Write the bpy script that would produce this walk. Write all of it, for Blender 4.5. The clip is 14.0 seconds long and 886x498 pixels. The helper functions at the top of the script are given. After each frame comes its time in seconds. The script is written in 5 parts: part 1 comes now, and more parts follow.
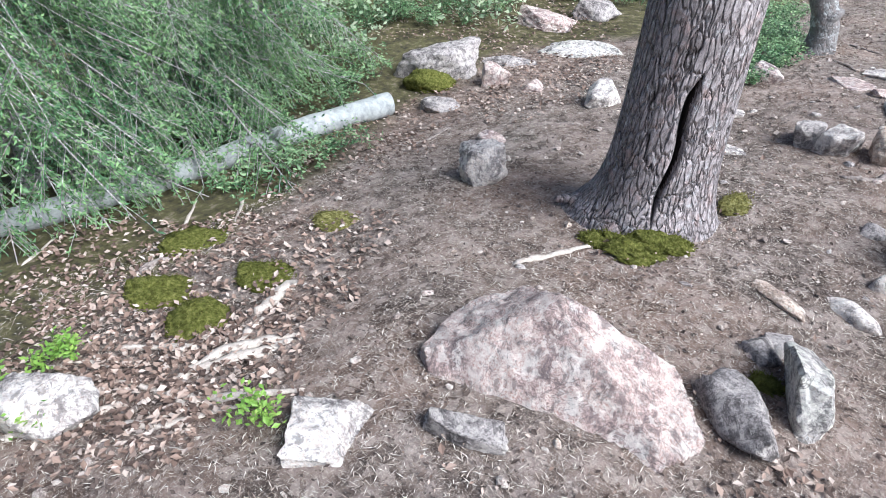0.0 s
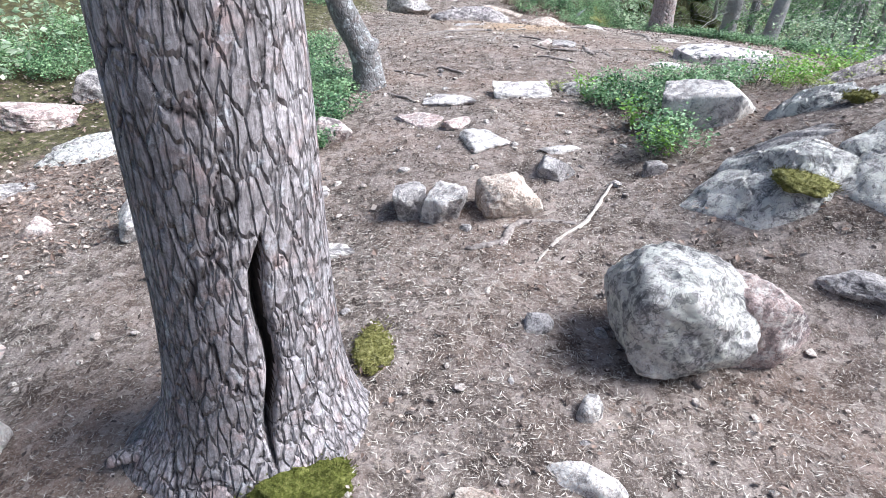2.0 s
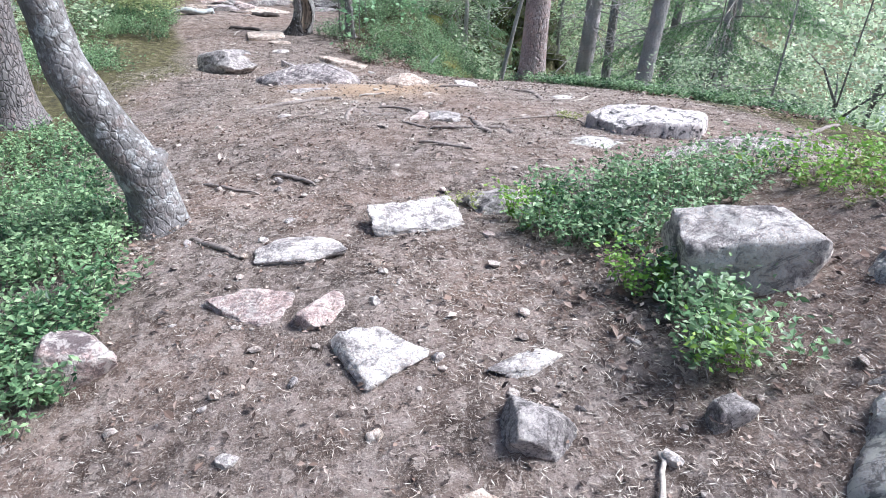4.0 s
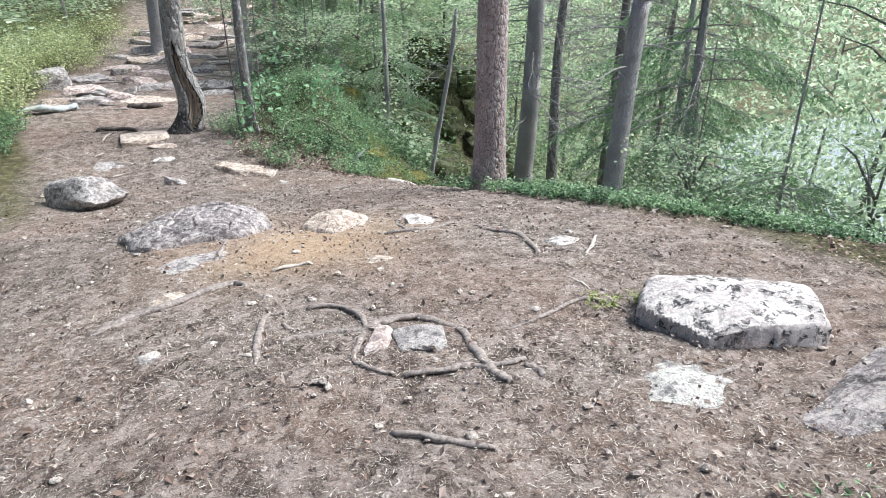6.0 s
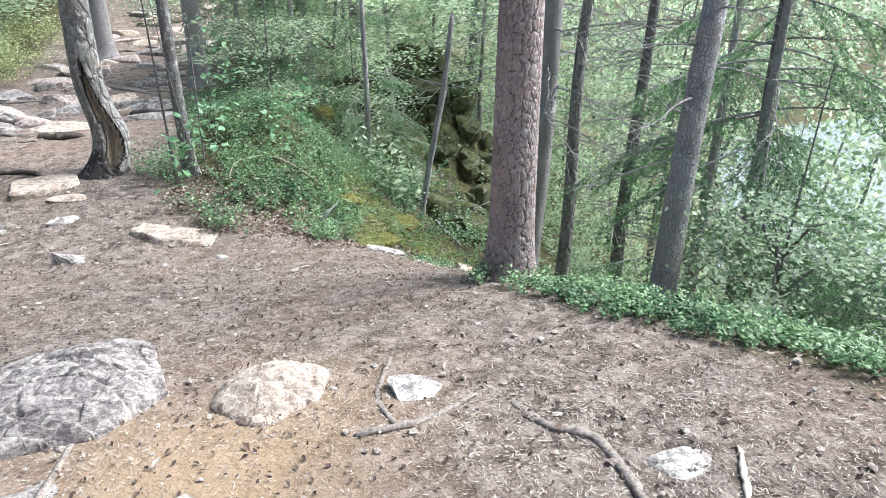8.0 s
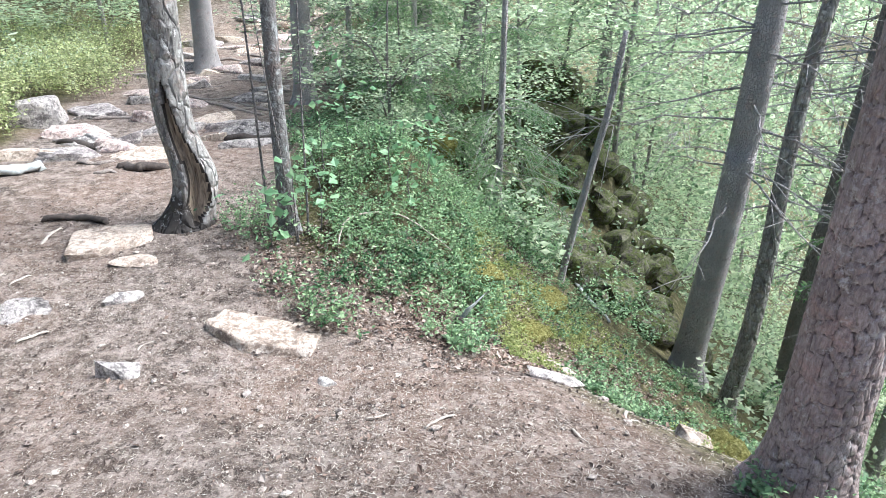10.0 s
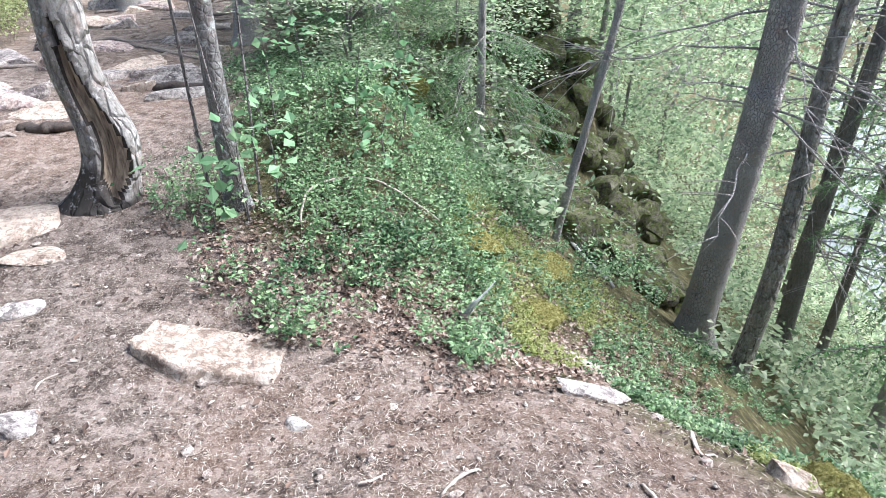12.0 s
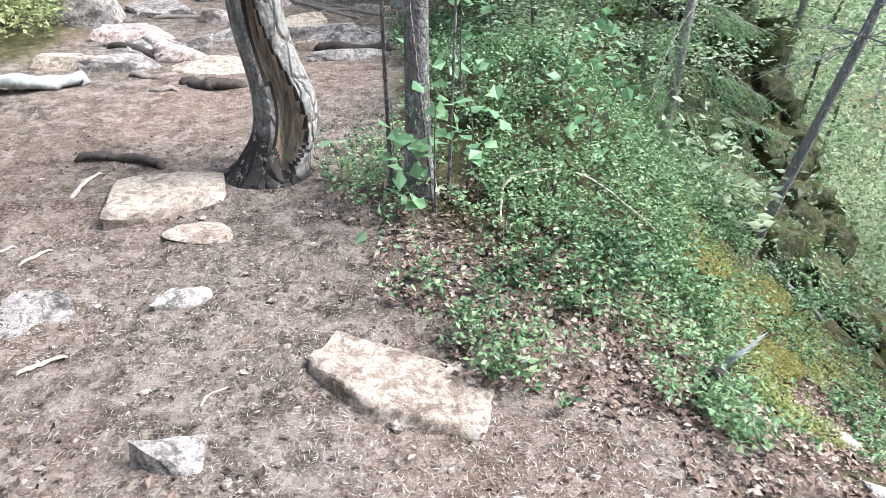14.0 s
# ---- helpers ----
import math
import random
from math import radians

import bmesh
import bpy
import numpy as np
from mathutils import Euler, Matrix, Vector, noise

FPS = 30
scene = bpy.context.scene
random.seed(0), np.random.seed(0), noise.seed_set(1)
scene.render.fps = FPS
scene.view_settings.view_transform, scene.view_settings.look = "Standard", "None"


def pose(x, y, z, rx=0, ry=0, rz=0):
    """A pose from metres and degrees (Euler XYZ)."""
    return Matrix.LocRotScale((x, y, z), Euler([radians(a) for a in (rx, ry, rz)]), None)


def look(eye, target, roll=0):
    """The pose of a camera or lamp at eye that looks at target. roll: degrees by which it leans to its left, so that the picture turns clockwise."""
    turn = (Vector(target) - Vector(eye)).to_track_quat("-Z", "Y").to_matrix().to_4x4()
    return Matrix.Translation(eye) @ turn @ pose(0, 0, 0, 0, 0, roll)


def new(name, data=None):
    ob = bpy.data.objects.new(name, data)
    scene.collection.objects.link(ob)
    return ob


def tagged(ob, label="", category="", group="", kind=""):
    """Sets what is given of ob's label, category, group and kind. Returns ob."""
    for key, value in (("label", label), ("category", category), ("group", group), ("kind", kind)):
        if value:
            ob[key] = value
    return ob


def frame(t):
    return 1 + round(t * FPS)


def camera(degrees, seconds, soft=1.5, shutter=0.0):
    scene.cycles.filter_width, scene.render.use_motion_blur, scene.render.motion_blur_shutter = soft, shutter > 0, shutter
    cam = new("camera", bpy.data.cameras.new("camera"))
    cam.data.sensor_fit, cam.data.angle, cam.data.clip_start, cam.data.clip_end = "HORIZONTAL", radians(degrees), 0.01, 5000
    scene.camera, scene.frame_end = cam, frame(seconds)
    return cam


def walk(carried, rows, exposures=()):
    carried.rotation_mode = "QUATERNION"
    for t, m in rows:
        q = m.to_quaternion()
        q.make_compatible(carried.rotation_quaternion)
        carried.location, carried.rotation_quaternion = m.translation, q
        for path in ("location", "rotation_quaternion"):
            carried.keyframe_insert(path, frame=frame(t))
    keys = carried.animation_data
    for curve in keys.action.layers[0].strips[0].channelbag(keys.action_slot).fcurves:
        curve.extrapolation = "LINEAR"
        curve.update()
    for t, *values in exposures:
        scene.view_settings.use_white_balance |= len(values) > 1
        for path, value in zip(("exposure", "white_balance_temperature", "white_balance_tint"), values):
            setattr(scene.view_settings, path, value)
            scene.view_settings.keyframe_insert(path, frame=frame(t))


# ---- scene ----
# ---------- camera ----------
cam = camera(69.1, 14.0, soft=0.65)
PATH = [
    (0, (0.607, -2.29, 1.463), (-0.509, -1.092, 0.315), 5.0),
    (0.5, (0.39, -1.972, 1.503), (-0.429, -0.529, 0.387), 4.1),
    (1, (0.208, -1.608, 1.463), (-0.375, -0.018, 0.399), 3.7),
    (1.5, (0.063, -1.354, 1.384), (-0.331, 0.317, 0.358), 3.6),
    (2, (0.092, -0.901, 1.357), (-0.077, 0.819, 0.35), 2.8),
    (2.5, (0.078, -0.457, 1.262), (0.221, 1.263, 0.251), 2.7),
    (3, (0.095, 0.106, 1.266), (0.375, 1.827, 0.286), 2.2),
    (3.5, (0.011, 0.553, 1.243), (0.282, 2.292, 0.292), 2.3),
    (4, (-0.124, 1.123, 1.209), (0.145, 2.888, 0.308), 2.5),
    (4.2, (-0.123, 1.358, 1.203), (0.164, 3.136, 0.334), 2.6),
    (6.3, (-0.004, 3.637, 1.466), (0.571, 5.384, 0.68), -0.0),
    (6.5, (0.034, 3.904, 1.449), (0.659, 5.634, 0.663), 0.4),
    (7, (0.233, 4.352, 1.506), (0.885, 6.064, 0.703), -0.1),
    (7.5, (0.382, 4.724, 1.469), (1.023, 6.436, 0.657), -0.2),
    (8, (0.431, 5.292, 1.439), (0.981, 7.04, 0.639), -0.0),
    (8.5, (0.565, 5.852, 1.476), (1.017, 7.631, 0.681), 0.3),
    (9, (0.492, 6.296, 1.411), (0.884, 8.099, 0.64), 0.5),
    (9.2, (0.435, 6.505, 1.421), (0.823, 8.318, 0.672), 0.5),
    (11.3, (0.236, 7.982, 1.281), (0.398, 9.769, 0.398), 0.5),
    (11.5, (0.239, 8.044, 1.261), (0.463, 9.819, 0.368), 0.4),
    (12, (0.271, 8.231, 1.191), (0.682, 9.945, 0.246), -0.1),
    (12.5, (0.252, 8.322, 1.126), (0.728, 9.977, 0.109), -0.4),
    (13, (0.267, 8.419, 1.015), (0.699, 10.082, -0.009), -0.4),
    (13.5, (0.035, 8.628, 0.993), (0.349, 10.324, -0.02), 0.4),
    (14, (-0.192, 9.014, 1.002), (-0.087, 10.735, -0.011), 0.9),
]

walk(cam, [(t, look(eye, target, roll)) for t, eye, target, roll in PATH], exposures=[(0, 0.64, 5580, 8), (2, 0.9, 5540, 8), (4, 0.82, 5560, 11), (6, 0.76, 5800, 5), (9, 1.1, 5720, 4), (11.5, 1.18, 5740, 11), (14, 1.14, 5820, 7)])

# ---------- light ----------
world = bpy.data.worlds.new("overcast_sky")
world.use_nodes = True
scene.world = world
wn = world.node_tree.nodes
sky = wn.new("ShaderNodeTexSky")
sky.sky_type = "NISHITA"
sky.sun_disc = False
sky.sun_elevation, sky.sun_rotation = radians(48), radians(87)
sky.air_density, sky.dust_density, sky.ozone_density = 0.9, 4.5, 0.6
world.node_tree.links.new(sky.outputs[0], wn["Background"].inputs[0])
wn["Background"].inputs[1].default_value = 0.088
sun_data = bpy.data.lights.new("sun", "SUN")
sun_data.energy, sun_data.angle, sun_data.color = 4.2, radians(36), (1.0, 0.97, 0.93)
sun = new("sun", sun_data)
sun.matrix_world = look((16, 1, 18), (0, 0, 0))

# ---------- materials ----------


class Mat:
    """A small builder for node materials in object or world coordinates."""

    def __init__(self, name, rough=0.85, spec=0.3):
        self.m = bpy.data.materials.new(name)
        self.m.use_nodes = True
        self.t = self.m.node_tree
        self.b = self.t.nodes["Principled BSDF"]
        self.b.inputs["Roughness"].default_value = rough
        self.b.inputs["Specular IOR Level"].default_value = spec
        self.geo = self.t.nodes.new("ShaderNodeNewGeometry")
        self.pos = self.geo.outputs["Position"]

    def link(self, a, b):
        self.t.links.new(a, b)

    def scaled(self, sx, sy, sz):
        n = self.t.nodes.new("ShaderNodeVectorMath")
        n.operation = "MULTIPLY"
        self.link(self.pos, n.inputs[0])
        n.inputs[1].default_value = (sx, sy, sz)
        return n.outputs[0]

    def noise(self, scale, detail=6, rough=0.6, vec=None, distort=0.0):
        n = self.t.nodes.new("ShaderNodeTexNoise")
        n.inputs["Scale"].default_value, n.inputs["Detail"].default_value = scale, detail
        n.inputs["Roughness"].default_value, n.inputs["Distortion"].default_value = rough, distort
        self.link(vec or self.pos, n.inputs["Vector"])
        return n.outputs["Fac"]

    def voronoi(self, scale, feature="DISTANCE_TO_EDGE", vec=None, out="Distance"):
        n = self.t.nodes.new("ShaderNodeTexVoronoi")
        n.feature = feature
        n.inputs["Scale"].default_value = scale
        self.link(vec or self.pos, n.inputs["Vector"])
        return n.outputs[out]

    def ramp(self, fac, *stops):
        n = self.t.nodes.new("ShaderNodeValToRGB")
        e = n.color_ramp.elements
        while len(e) < len(stops):
            e.new(0.5)
        for el, (p, c) in zip(e, stops):
            el.position = p
            el.color = (*c, 1) if isinstance(c, tuple) else (c, c, c, 1)
        self.link(fac, n.inputs[0])
        return n.outputs[0]

    def mix(self, fac, a, b, mode="MIX"):
        n = self.t.nodes.new("ShaderNodeMix")
        n.data_type, n.blend_type = "RGBA", mode
        for value, sock in ((fac, n.inputs[0]), (a, n.inputs[6]), (b, n.inputs[7])):
            if isinstance(value, (int, float)):
                sock.default_value = value
            elif isinstance(value, tuple):
                sock.default_value = (*value, 1)
            else:
                self.link(value, sock)
        return n.outputs[2]

    def colour(self, out):
        self.link(out, self.b.inputs["Base Color"])

    def bump(self, height, strength=0.5, dist=0.01):
        n = self.t.nodes.new("ShaderNodeBump")
        n.inputs["Strength"].default_value, n.inputs["Distance"].default_value = strength, dist
        self.link(height, n.inputs["Height"])
        if self.b.inputs["Normal"].is_linked:
            self.link(self.b.inputs["Normal"].links[0].from_socket, n.inputs["Normal"])
        self.link(n.outputs[0], self.b.inputs["Normal"])

    def random(self, island=True):
        if island:
            return self.geo.outputs["Random Per Island"]
        n = self.t.nodes.new("ShaderNodeObjectInfo")
        return n.outputs["Random"]

    def upness(self):
        n = self.t.nodes.new("ShaderNodeSeparateXYZ")
        self.link(self.geo.outputs["Normal"], n.inputs[0])
        return n.outputs[2]


def mat_soil():
    a = Mat("trodden_soil", 0.95, 0.15)
    big = a.noise(0.9, 4, 0.55)
    mid = a.noise(7, 8, 0.65)
    c = a.ramp(mid, (0.36, (0.06, 0.044, 0.036)), (0.5, (0.19, 0.148, 0.125)), (0.62, (0.33, 0.268, 0.236)))
    c = a.mix(a.ramp(big, (0.42, 0.0), (0.62, 0.55)), c, a.mix(0.7, c, (0.30, 0.19, 0.14)))
    lump = a.voronoi(26, "F1", None, "Color")
    sep = a.t.nodes.new("ShaderNodeSeparateColor")
    a.link(lump, sep.inputs[0])
    c = a.mix(a.ramp(sep.outputs[0], (0.0, 0.45), (0.35, 0.0)), c, (0.06, 0.045, 0.04))
    c = a.mix(a.ramp(sep.outputs[1], (0.72, 0.0), (0.95, 0.5)), c, (0.46, 0.38, 0.33))
    for k, (sx, sy) in enumerate(((1.0, 0.3), (0.3, 1.0), (0.6, 0.7))):
        straw = a.noise(120 + 25 * k, 3, 0.8, a.scaled(sx, sy, 1.0))
        c = a.mix(a.ramp(straw, (0.57, 0.0), (0.66, 0.7)), c, (0.5, 0.44, 0.38))
    dark = a.noise(42, 5, 0.75)
    c = a.mix(a.ramp(dark, (0.55, 0.0), (0.64, 0.7)), c, (0.04, 0.032, 0.028))
    sand = a.t.nodes.new("ShaderNodeAttribute")
    sand.attribute_name = "sand"
    c = a.mix(sand.outputs["Fac"], c, a.mix(0.72, c, (0.5, 0.35, 0.22)))
    # moss, leaf mould and low greenery off the trodden path
    cov = a.t.nodes.new("ShaderNodeAttribute")
    cov.attribute_name = "cover"
    green = a.noise(11, 6, 0.7)
    g = a.ramp(green, (0.3, (0.035, 0.033, 0.025)), (0.45, (0.09, 0.08, 0.045)), (0.56, (0.13, 0.12, 0.055)), (0.68, (0.3, 0.24, 0.19)))
    c = a.mix(cov.outputs["Fac"], c, g)
    a.colour(c)
    a.bump(mid, 1.0, 0.05)
    a.bump(a.noise(60, 5, 0.75), 0.9, 0.014)
    a.bump(sep.outputs[0], 0.35, 0.006)
    return a.m


def mat_rock(name, light, mid, dark, lichen, lichen_amount, scale=1.0, spots=0.0, bands=False):
    a = Mat(name, 0.9, 0.2)
    light, mid, dark, lichen = (tuple(k * t for k, t in zip(c, (1.05, 0.985, 0.915))) for c in (light, mid, dark, lichen))
    n1 = a.noise(5.5 * scale, 9, 0.68, distort=0.4)
    c = a.ramp(n1, (0.36, dark), (0.46, mid), (0.54, light))
    grain = a.noise(120, 4, 0.75)
    c = a.mix(0.55, c, a.ramp(grain, (0.36, 0.1), (0.62, 0.85)), "OVERLAY")
    n2 = a.noise(13, 8, 0.75, distort=0.8)
    lo = 0.62 - 0.2 * lichen_amount
    c = a.mix(a.ramp(n2, (lo, 0.0), (lo + 0.08, 0.85)), c, lichen)
    if spots:
        s = a.noise(13, 9, 0.75, distort=0.5)
        c = a.mix(a.ramp(s, (0.53, 0.0), (0.56, spots)), c, (0.035, 0.035, 0.038))
    if bands:
        w = a.noise(3.2, 7, 0.6, a.scaled(1.2, 4.5, 9.0), 0.6)
        c = a.mix(a.ramp(w, (0.46, 0.0), (0.5, 0.6), (0.53, 0.0)), c, (0.05, 0.048, 0.05))
    blot = a.noise(9 * scale, 7, 0.7, distort=1.0)
    c = a.mix(a.ramp(blot, (0.55, 0.0), (0.64, 0.5)), c, dark)
    vein = a.noise(2.6 * scale, 5, 0.55, distort=1.6)
    c = a.mix(a.ramp(vein, (0.49, 0.0), (0.498, 0.75), (0.506, 0.0)), c, tuple(0.5 * k for k in dark))
    crust = a.noise(24, 5, 0.7, distort=0.6)
    c = a.mix(a.ramp(crust, (0.54, 0.0), (0.58, 0.5)), c, tuple(1.2 * k for k in lichen))
    c = a.mix(a.ramp(crust, (0.41, 0.6), (0.45, 0.0)), c, tuple(0.8 * k for k in dark))
    speck = a.noise(60, 4, 0.7)
    c = a.mix(a.ramp(speck, (0.6, 0.0), (0.67, 0.55)), c, tuple(0.6 * k for k in dark))
    a.colour(c)
    a.bump(n1, 0.7, 0.04)
    a.bump(a.noise(28, 7, 0.8), 1.0, 0.018)
    a.bump(grain, 0.6, 0.005)
    return a.m


def mat_bark(name, plate, deep, scale=14.0, stretch=0.33, lichen=(0.42, 0.43, 0.41), amount=0.3, crack=0.9):
    a = Mat(name, 0.93, 0.15)
    v = a.scaled(1, 1, stretch)
    warp = a.t.nodes.new("ShaderNodeTexNoise")
    warp.inputs["Scale"].default_value = scale * 0.9
    a.link(v, warp.inputs["Vector"])
    add = a.t.nodes.new("ShaderNodeVectorMath")
    add.operation = "MULTIPLY_ADD"
    a.link(warp.outputs["Color"], add.inputs[0])
    add.inputs[1].default_value = (1.1 / scale,) * 3
    a.link(v, add.inputs[2])
    cells = a.voronoi(scale, vec=add.outputs[0])
    furrow = a.t.nodes.new("ShaderNodeAttribute")
    furrow.attribute_name = "furrow"
    fib = a.noise(scale * 4, 7, 0.7, a.scaled(1, 1, 0.25))
    tone = a.noise(4, 4, 0.6)
    c = a.mix(a.ramp(tone, (0.35, 0.0), (0.65, 1.0)), plate, tuple(0.62 * k for k in plate))
    rust = a.noise(11, 5, 0.65)
    c = a.mix(a.ramp(rust, (0.52, 0.0), (0.66, 0.5)), c, (plate[0] * 0.95, plate[1] * 0.7, plate[2] * 0.62))
    c = a.mix(a.ramp(fib, (0.35, 0.7), (0.6, 0.0)), c, deep)
    c = a.mix(a.ramp(cells, (0.0, crack), (0.055, 0.0)), c, deep)
    c = a.mix(a.ramp(furrow.outputs["Fac"], (0.4, 0.0), (0.9, 0.95)), c, tuple(0.6 * k for k in deep))
    mottle = a.noise(34, 6, 0.75)
    c = a.mix(a.ramp(mottle, (0.5, 0.0), (0.62, 0.6)), c, deep)
    lic = a.noise(16, 6, 0.75)
    lo = 0.68 - 0.25 * amount
    c = a.mix(a.ramp(lic, (lo, 0.0), (lo + 0.1, 0.75)), c, lichen)
    a.colour(c)
    a.bump(a.ramp(cells, (0.0, 0.0), (0.16, 1.0)), 0.5 if crack < 0.2 else 0.9, 0.01 if crack < 0.2 else 0.02)
    a.bump(fib, 0.6, 0.006)
    return a.m


def mat_wood(name, a_col, b_col, scale=30, grain=1.0):
    a = Mat(name, 0.8, 0.25)
    n = a.noise(scale, 6, 0.65, a.scaled(1, 1, grain), 0.5)
    c = a.ramp(n, (0.3, b_col), (0.65, a_col))
    a.colour(c)
    a.bump(n, 0.5, 0.006)
    return a.m


def mat_leaf(name, c0, c1, c2, rough=0.5, trans=0.35):
    a = Mat(name, rough, 0.4)
    c = a.ramp(a.random(), (0.0, c0), (0.5, c1), (1.0, c2))
    patch = a.noise(1.7, 4, 0.6)
    c = a.mix(a.ramp(patch, (0.42, 0.0), (0.62, 0.4)), c, c2)
    c = a.mix(a.ramp(patch, (0.34, 0.45), (0.46, 0.0)), c, c0)
    a.colour(c)
    t = a.t.nodes.new("ShaderNodeBsdfTranslucent")
    a.link(c, t.inputs[0])
    s = a.t.nodes.new("ShaderNodeMixShader")
    s.inputs[0].default_value = trans
    a.link(a.b.outputs[0], s.inputs[1])
    a.link(t.outputs[0], s.inputs[2])
    a.link(s.outputs[0], a.t.nodes["Material Output"].inputs[0])
    return a.m


def mat_moss(name, c0, c1):
    a = Mat(name, 0.95, 0.1)
    n = a.noise(45, 6, 0.75)
    c = a.ramp(n, (0.32, tuple(0.35 * k for k in c0)), (0.5, c0), (0.66, c1))
    a.colour(c)
    a.bump(n, 1.0, 0.03)
    a.bump(a.noise(220, 3, 0.7), 0.8, 0.006)
    return a.m


def mat_litter(name, *cols):
    a = Mat(name, 0.85, 0.2)
    n = len(cols) - 1
    c = a.ramp(a.random(), *[(i / n, c) for i, c in enumerate(cols)])
    a.colour(c)
    return a.m


def mat_water():
    a = Mat("lake_water", 0.08, 0.5)
    # light grey base puts part of the reflected sky glare into the colour
    a.b.inputs["Base Color"].default_value = (0.3, 0.33, 0.33, 1)
    a.bump(a.noise(1.4, 4, 0.6), 0.5, 0.12)
    return a.m


SOIL = mat_soil()
ROCK_GREY = mat_rock("grey_granite", (0.47, 0.45, 0.46), (0.31, 0.295, 0.305), (0.11, 0.105, 0.11), (0.58, 0.57, 0.56), 0.4)
ROCK_PINK = mat_rock("pink_granite", (0.62, 0.53, 0.51), (0.46, 0.36, 0.35), (0.2, 0.17, 0.18), (0.72, 0.7, 0.69), 0.45)
ROCK_WHITE = mat_rock("pale_granite", (0.72, 0.69, 0.68), (0.5, 0.47, 0.47), (0.2, 0.19, 0.2), (0.8, 0.8, 0.79), 0.5)
ROCK_LICHEN = mat_rock("lichened_granite", (0.64, 0.63, 0.63), (0.4, 0.39, 0.4), (0.12, 0.12, 0.125), (0.68, 0.7, 0.67), 0.7)
ROCK_SPOT = mat_rock("black_spotted_granite", (0.8, 0.77, 0.77), (0.72, 0.68, 0.69), (0.52, 0.49, 0.5), (0.8, 0.78, 0.78), 0.4, 1.0, 0.93)
ROCK_BED = mat_rock("layered_bedrock", (0.52, 0.49, 0.5), (0.36, 0.33, 0.345), (0.14, 0.13, 0.14), (0.6, 0.58, 0.57), 0.35, 0.8, 0.0, True)
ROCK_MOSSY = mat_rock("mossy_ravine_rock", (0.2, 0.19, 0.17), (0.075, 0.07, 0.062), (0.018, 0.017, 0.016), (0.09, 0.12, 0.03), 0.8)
ROCK_TAN = mat_rock("sandy_granite", (0.64, 0.56, 0.5), (0.5, 0.42, 0.37), (0.26, 0.21, 0.18), (0.7, 0.66, 0.62), 0.4)
BARK_PINE = mat_bark("old_pine_bark", (0.52, 0.465, 0.465), (0.07, 0.058, 0.056), 30, 0.3, (0.56, 0.55, 0.56), 0.45, 0.3)
BARK_RED = mat_bark("scaly_pine_bark", (0.56, 0.46, 0.44), (0.2, 0.15, 0.145), 24, 0.55, (0.64, 0.59, 0.58), 0.5, 0.12)
BARK_GREY = mat_bark("grey_spruce_bark", (0.66, 0.62, 0.62), (0.38, 0.35, 0.35), 40, 0.6, amount=0.5, crack=0.5)
BARK_BIRCH = mat_bark("birch_bark", (0.46, 0.44, 0.42), (0.08, 0.07, 0.065), 9, 0.6, (0.66, 0.65, 0.63), 0.5, 0.3)
BARK_SMOOTH = mat_bark("lichened_smooth_bark", (0.3, 0.285, 0.275), (0.09, 0.08, 0.078), 26, 0.8, (0.52, 0.53, 0.52), 0.65, 0.12)
BARK_DARK = mat_bark("dark_bark", (0.36, 0.33, 0.32), (0.18, 0.165, 0.16), 30, 0.5, amount=0.25)
# charred wood of the birch, and painted shade inside the old pine's slit
CAVITY = mat_wood("charred_wood_and_slit_shade", (0.06, 0.05, 0.044), (0.02, 0.016, 0.014), 40)
ROTTEN = mat_wood("bare_weathered_heartwood", (0.46, 0.37, 0.28), (0.06, 0.04, 0.03), 34, 0.14)
LOG_WOOD = mat_wood("silvery_dead_wood", (0.5, 0.52, 0.5), (0.24, 0.25, 0.25), 18)
ROOT_WOOD = mat_wood("worn_root", (0.38, 0.325, 0.29), (0.1, 0.08, 0.07), 60)
STICK_WOOD = mat_wood("dry_pale_wood", (0.6, 0.53, 0.46), (0.32, 0.27, 0.23), 60)
DARK_WOOD = mat_wood("dark_wet_wood", (0.1, 0.08, 0.07), (0.04, 0.033, 0.03), 40)
MOSS = mat_moss("green_moss", (0.15, 0.16, 0.035), (0.29, 0.29, 0.09))
MOSS_YELLOW = mat_moss("yellow_moss", (0.24, 0.225, 0.07), (0.45, 0.42, 0.19))
LEAF_SHRUB = mat_leaf("bilberry_leaf", (0.014, 0.045, 0.018), (0.13, 0.27, 0.12), (0.42, 0.56, 0.3), 0.4, 0.3)
LEAF_YOUNG = mat_leaf("young_shrub_leaf", (0.14, 0.3, 0.05), (0.22, 0.42, 0.07), (0.36, 0.5, 0.12), 0.45)
# near-white tones paint backlit highlights and haze into the far foliage
LEAF_TREE = mat_leaf("broad_leaf_with_glare", (0.09, 0.17, 0.09), (0.5, 0.64, 0.42), (0.85, 0.9, 0.68), 0.35, 0.58)
LEAF_PALE = mat_leaf("pale_bush_leaf", (0.1, 0.15, 0.05), (0.42, 0.48, 0.22), (0.66, 0.68, 0.38), 0.5, 0.4)
LEAF_SAP = mat_leaf("sapling_leaf", (0.16, 0.32, 0.16), (0.24, 0.42, 0.22), (0.33, 0.5, 0.28), 0.45)
NEEDLE = mat_leaf("spruce_needle", (0.03, 0.085, 0.04), (0.16, 0.33, 0.15), (0.38, 0.55, 0.25), 0.55, 0.35)
GRASS = mat_leaf("wood_grass", (0.2, 0.26, 0.07), (0.32, 0.37, 0.12), (0.45, 0.45, 0.2), 0.6)
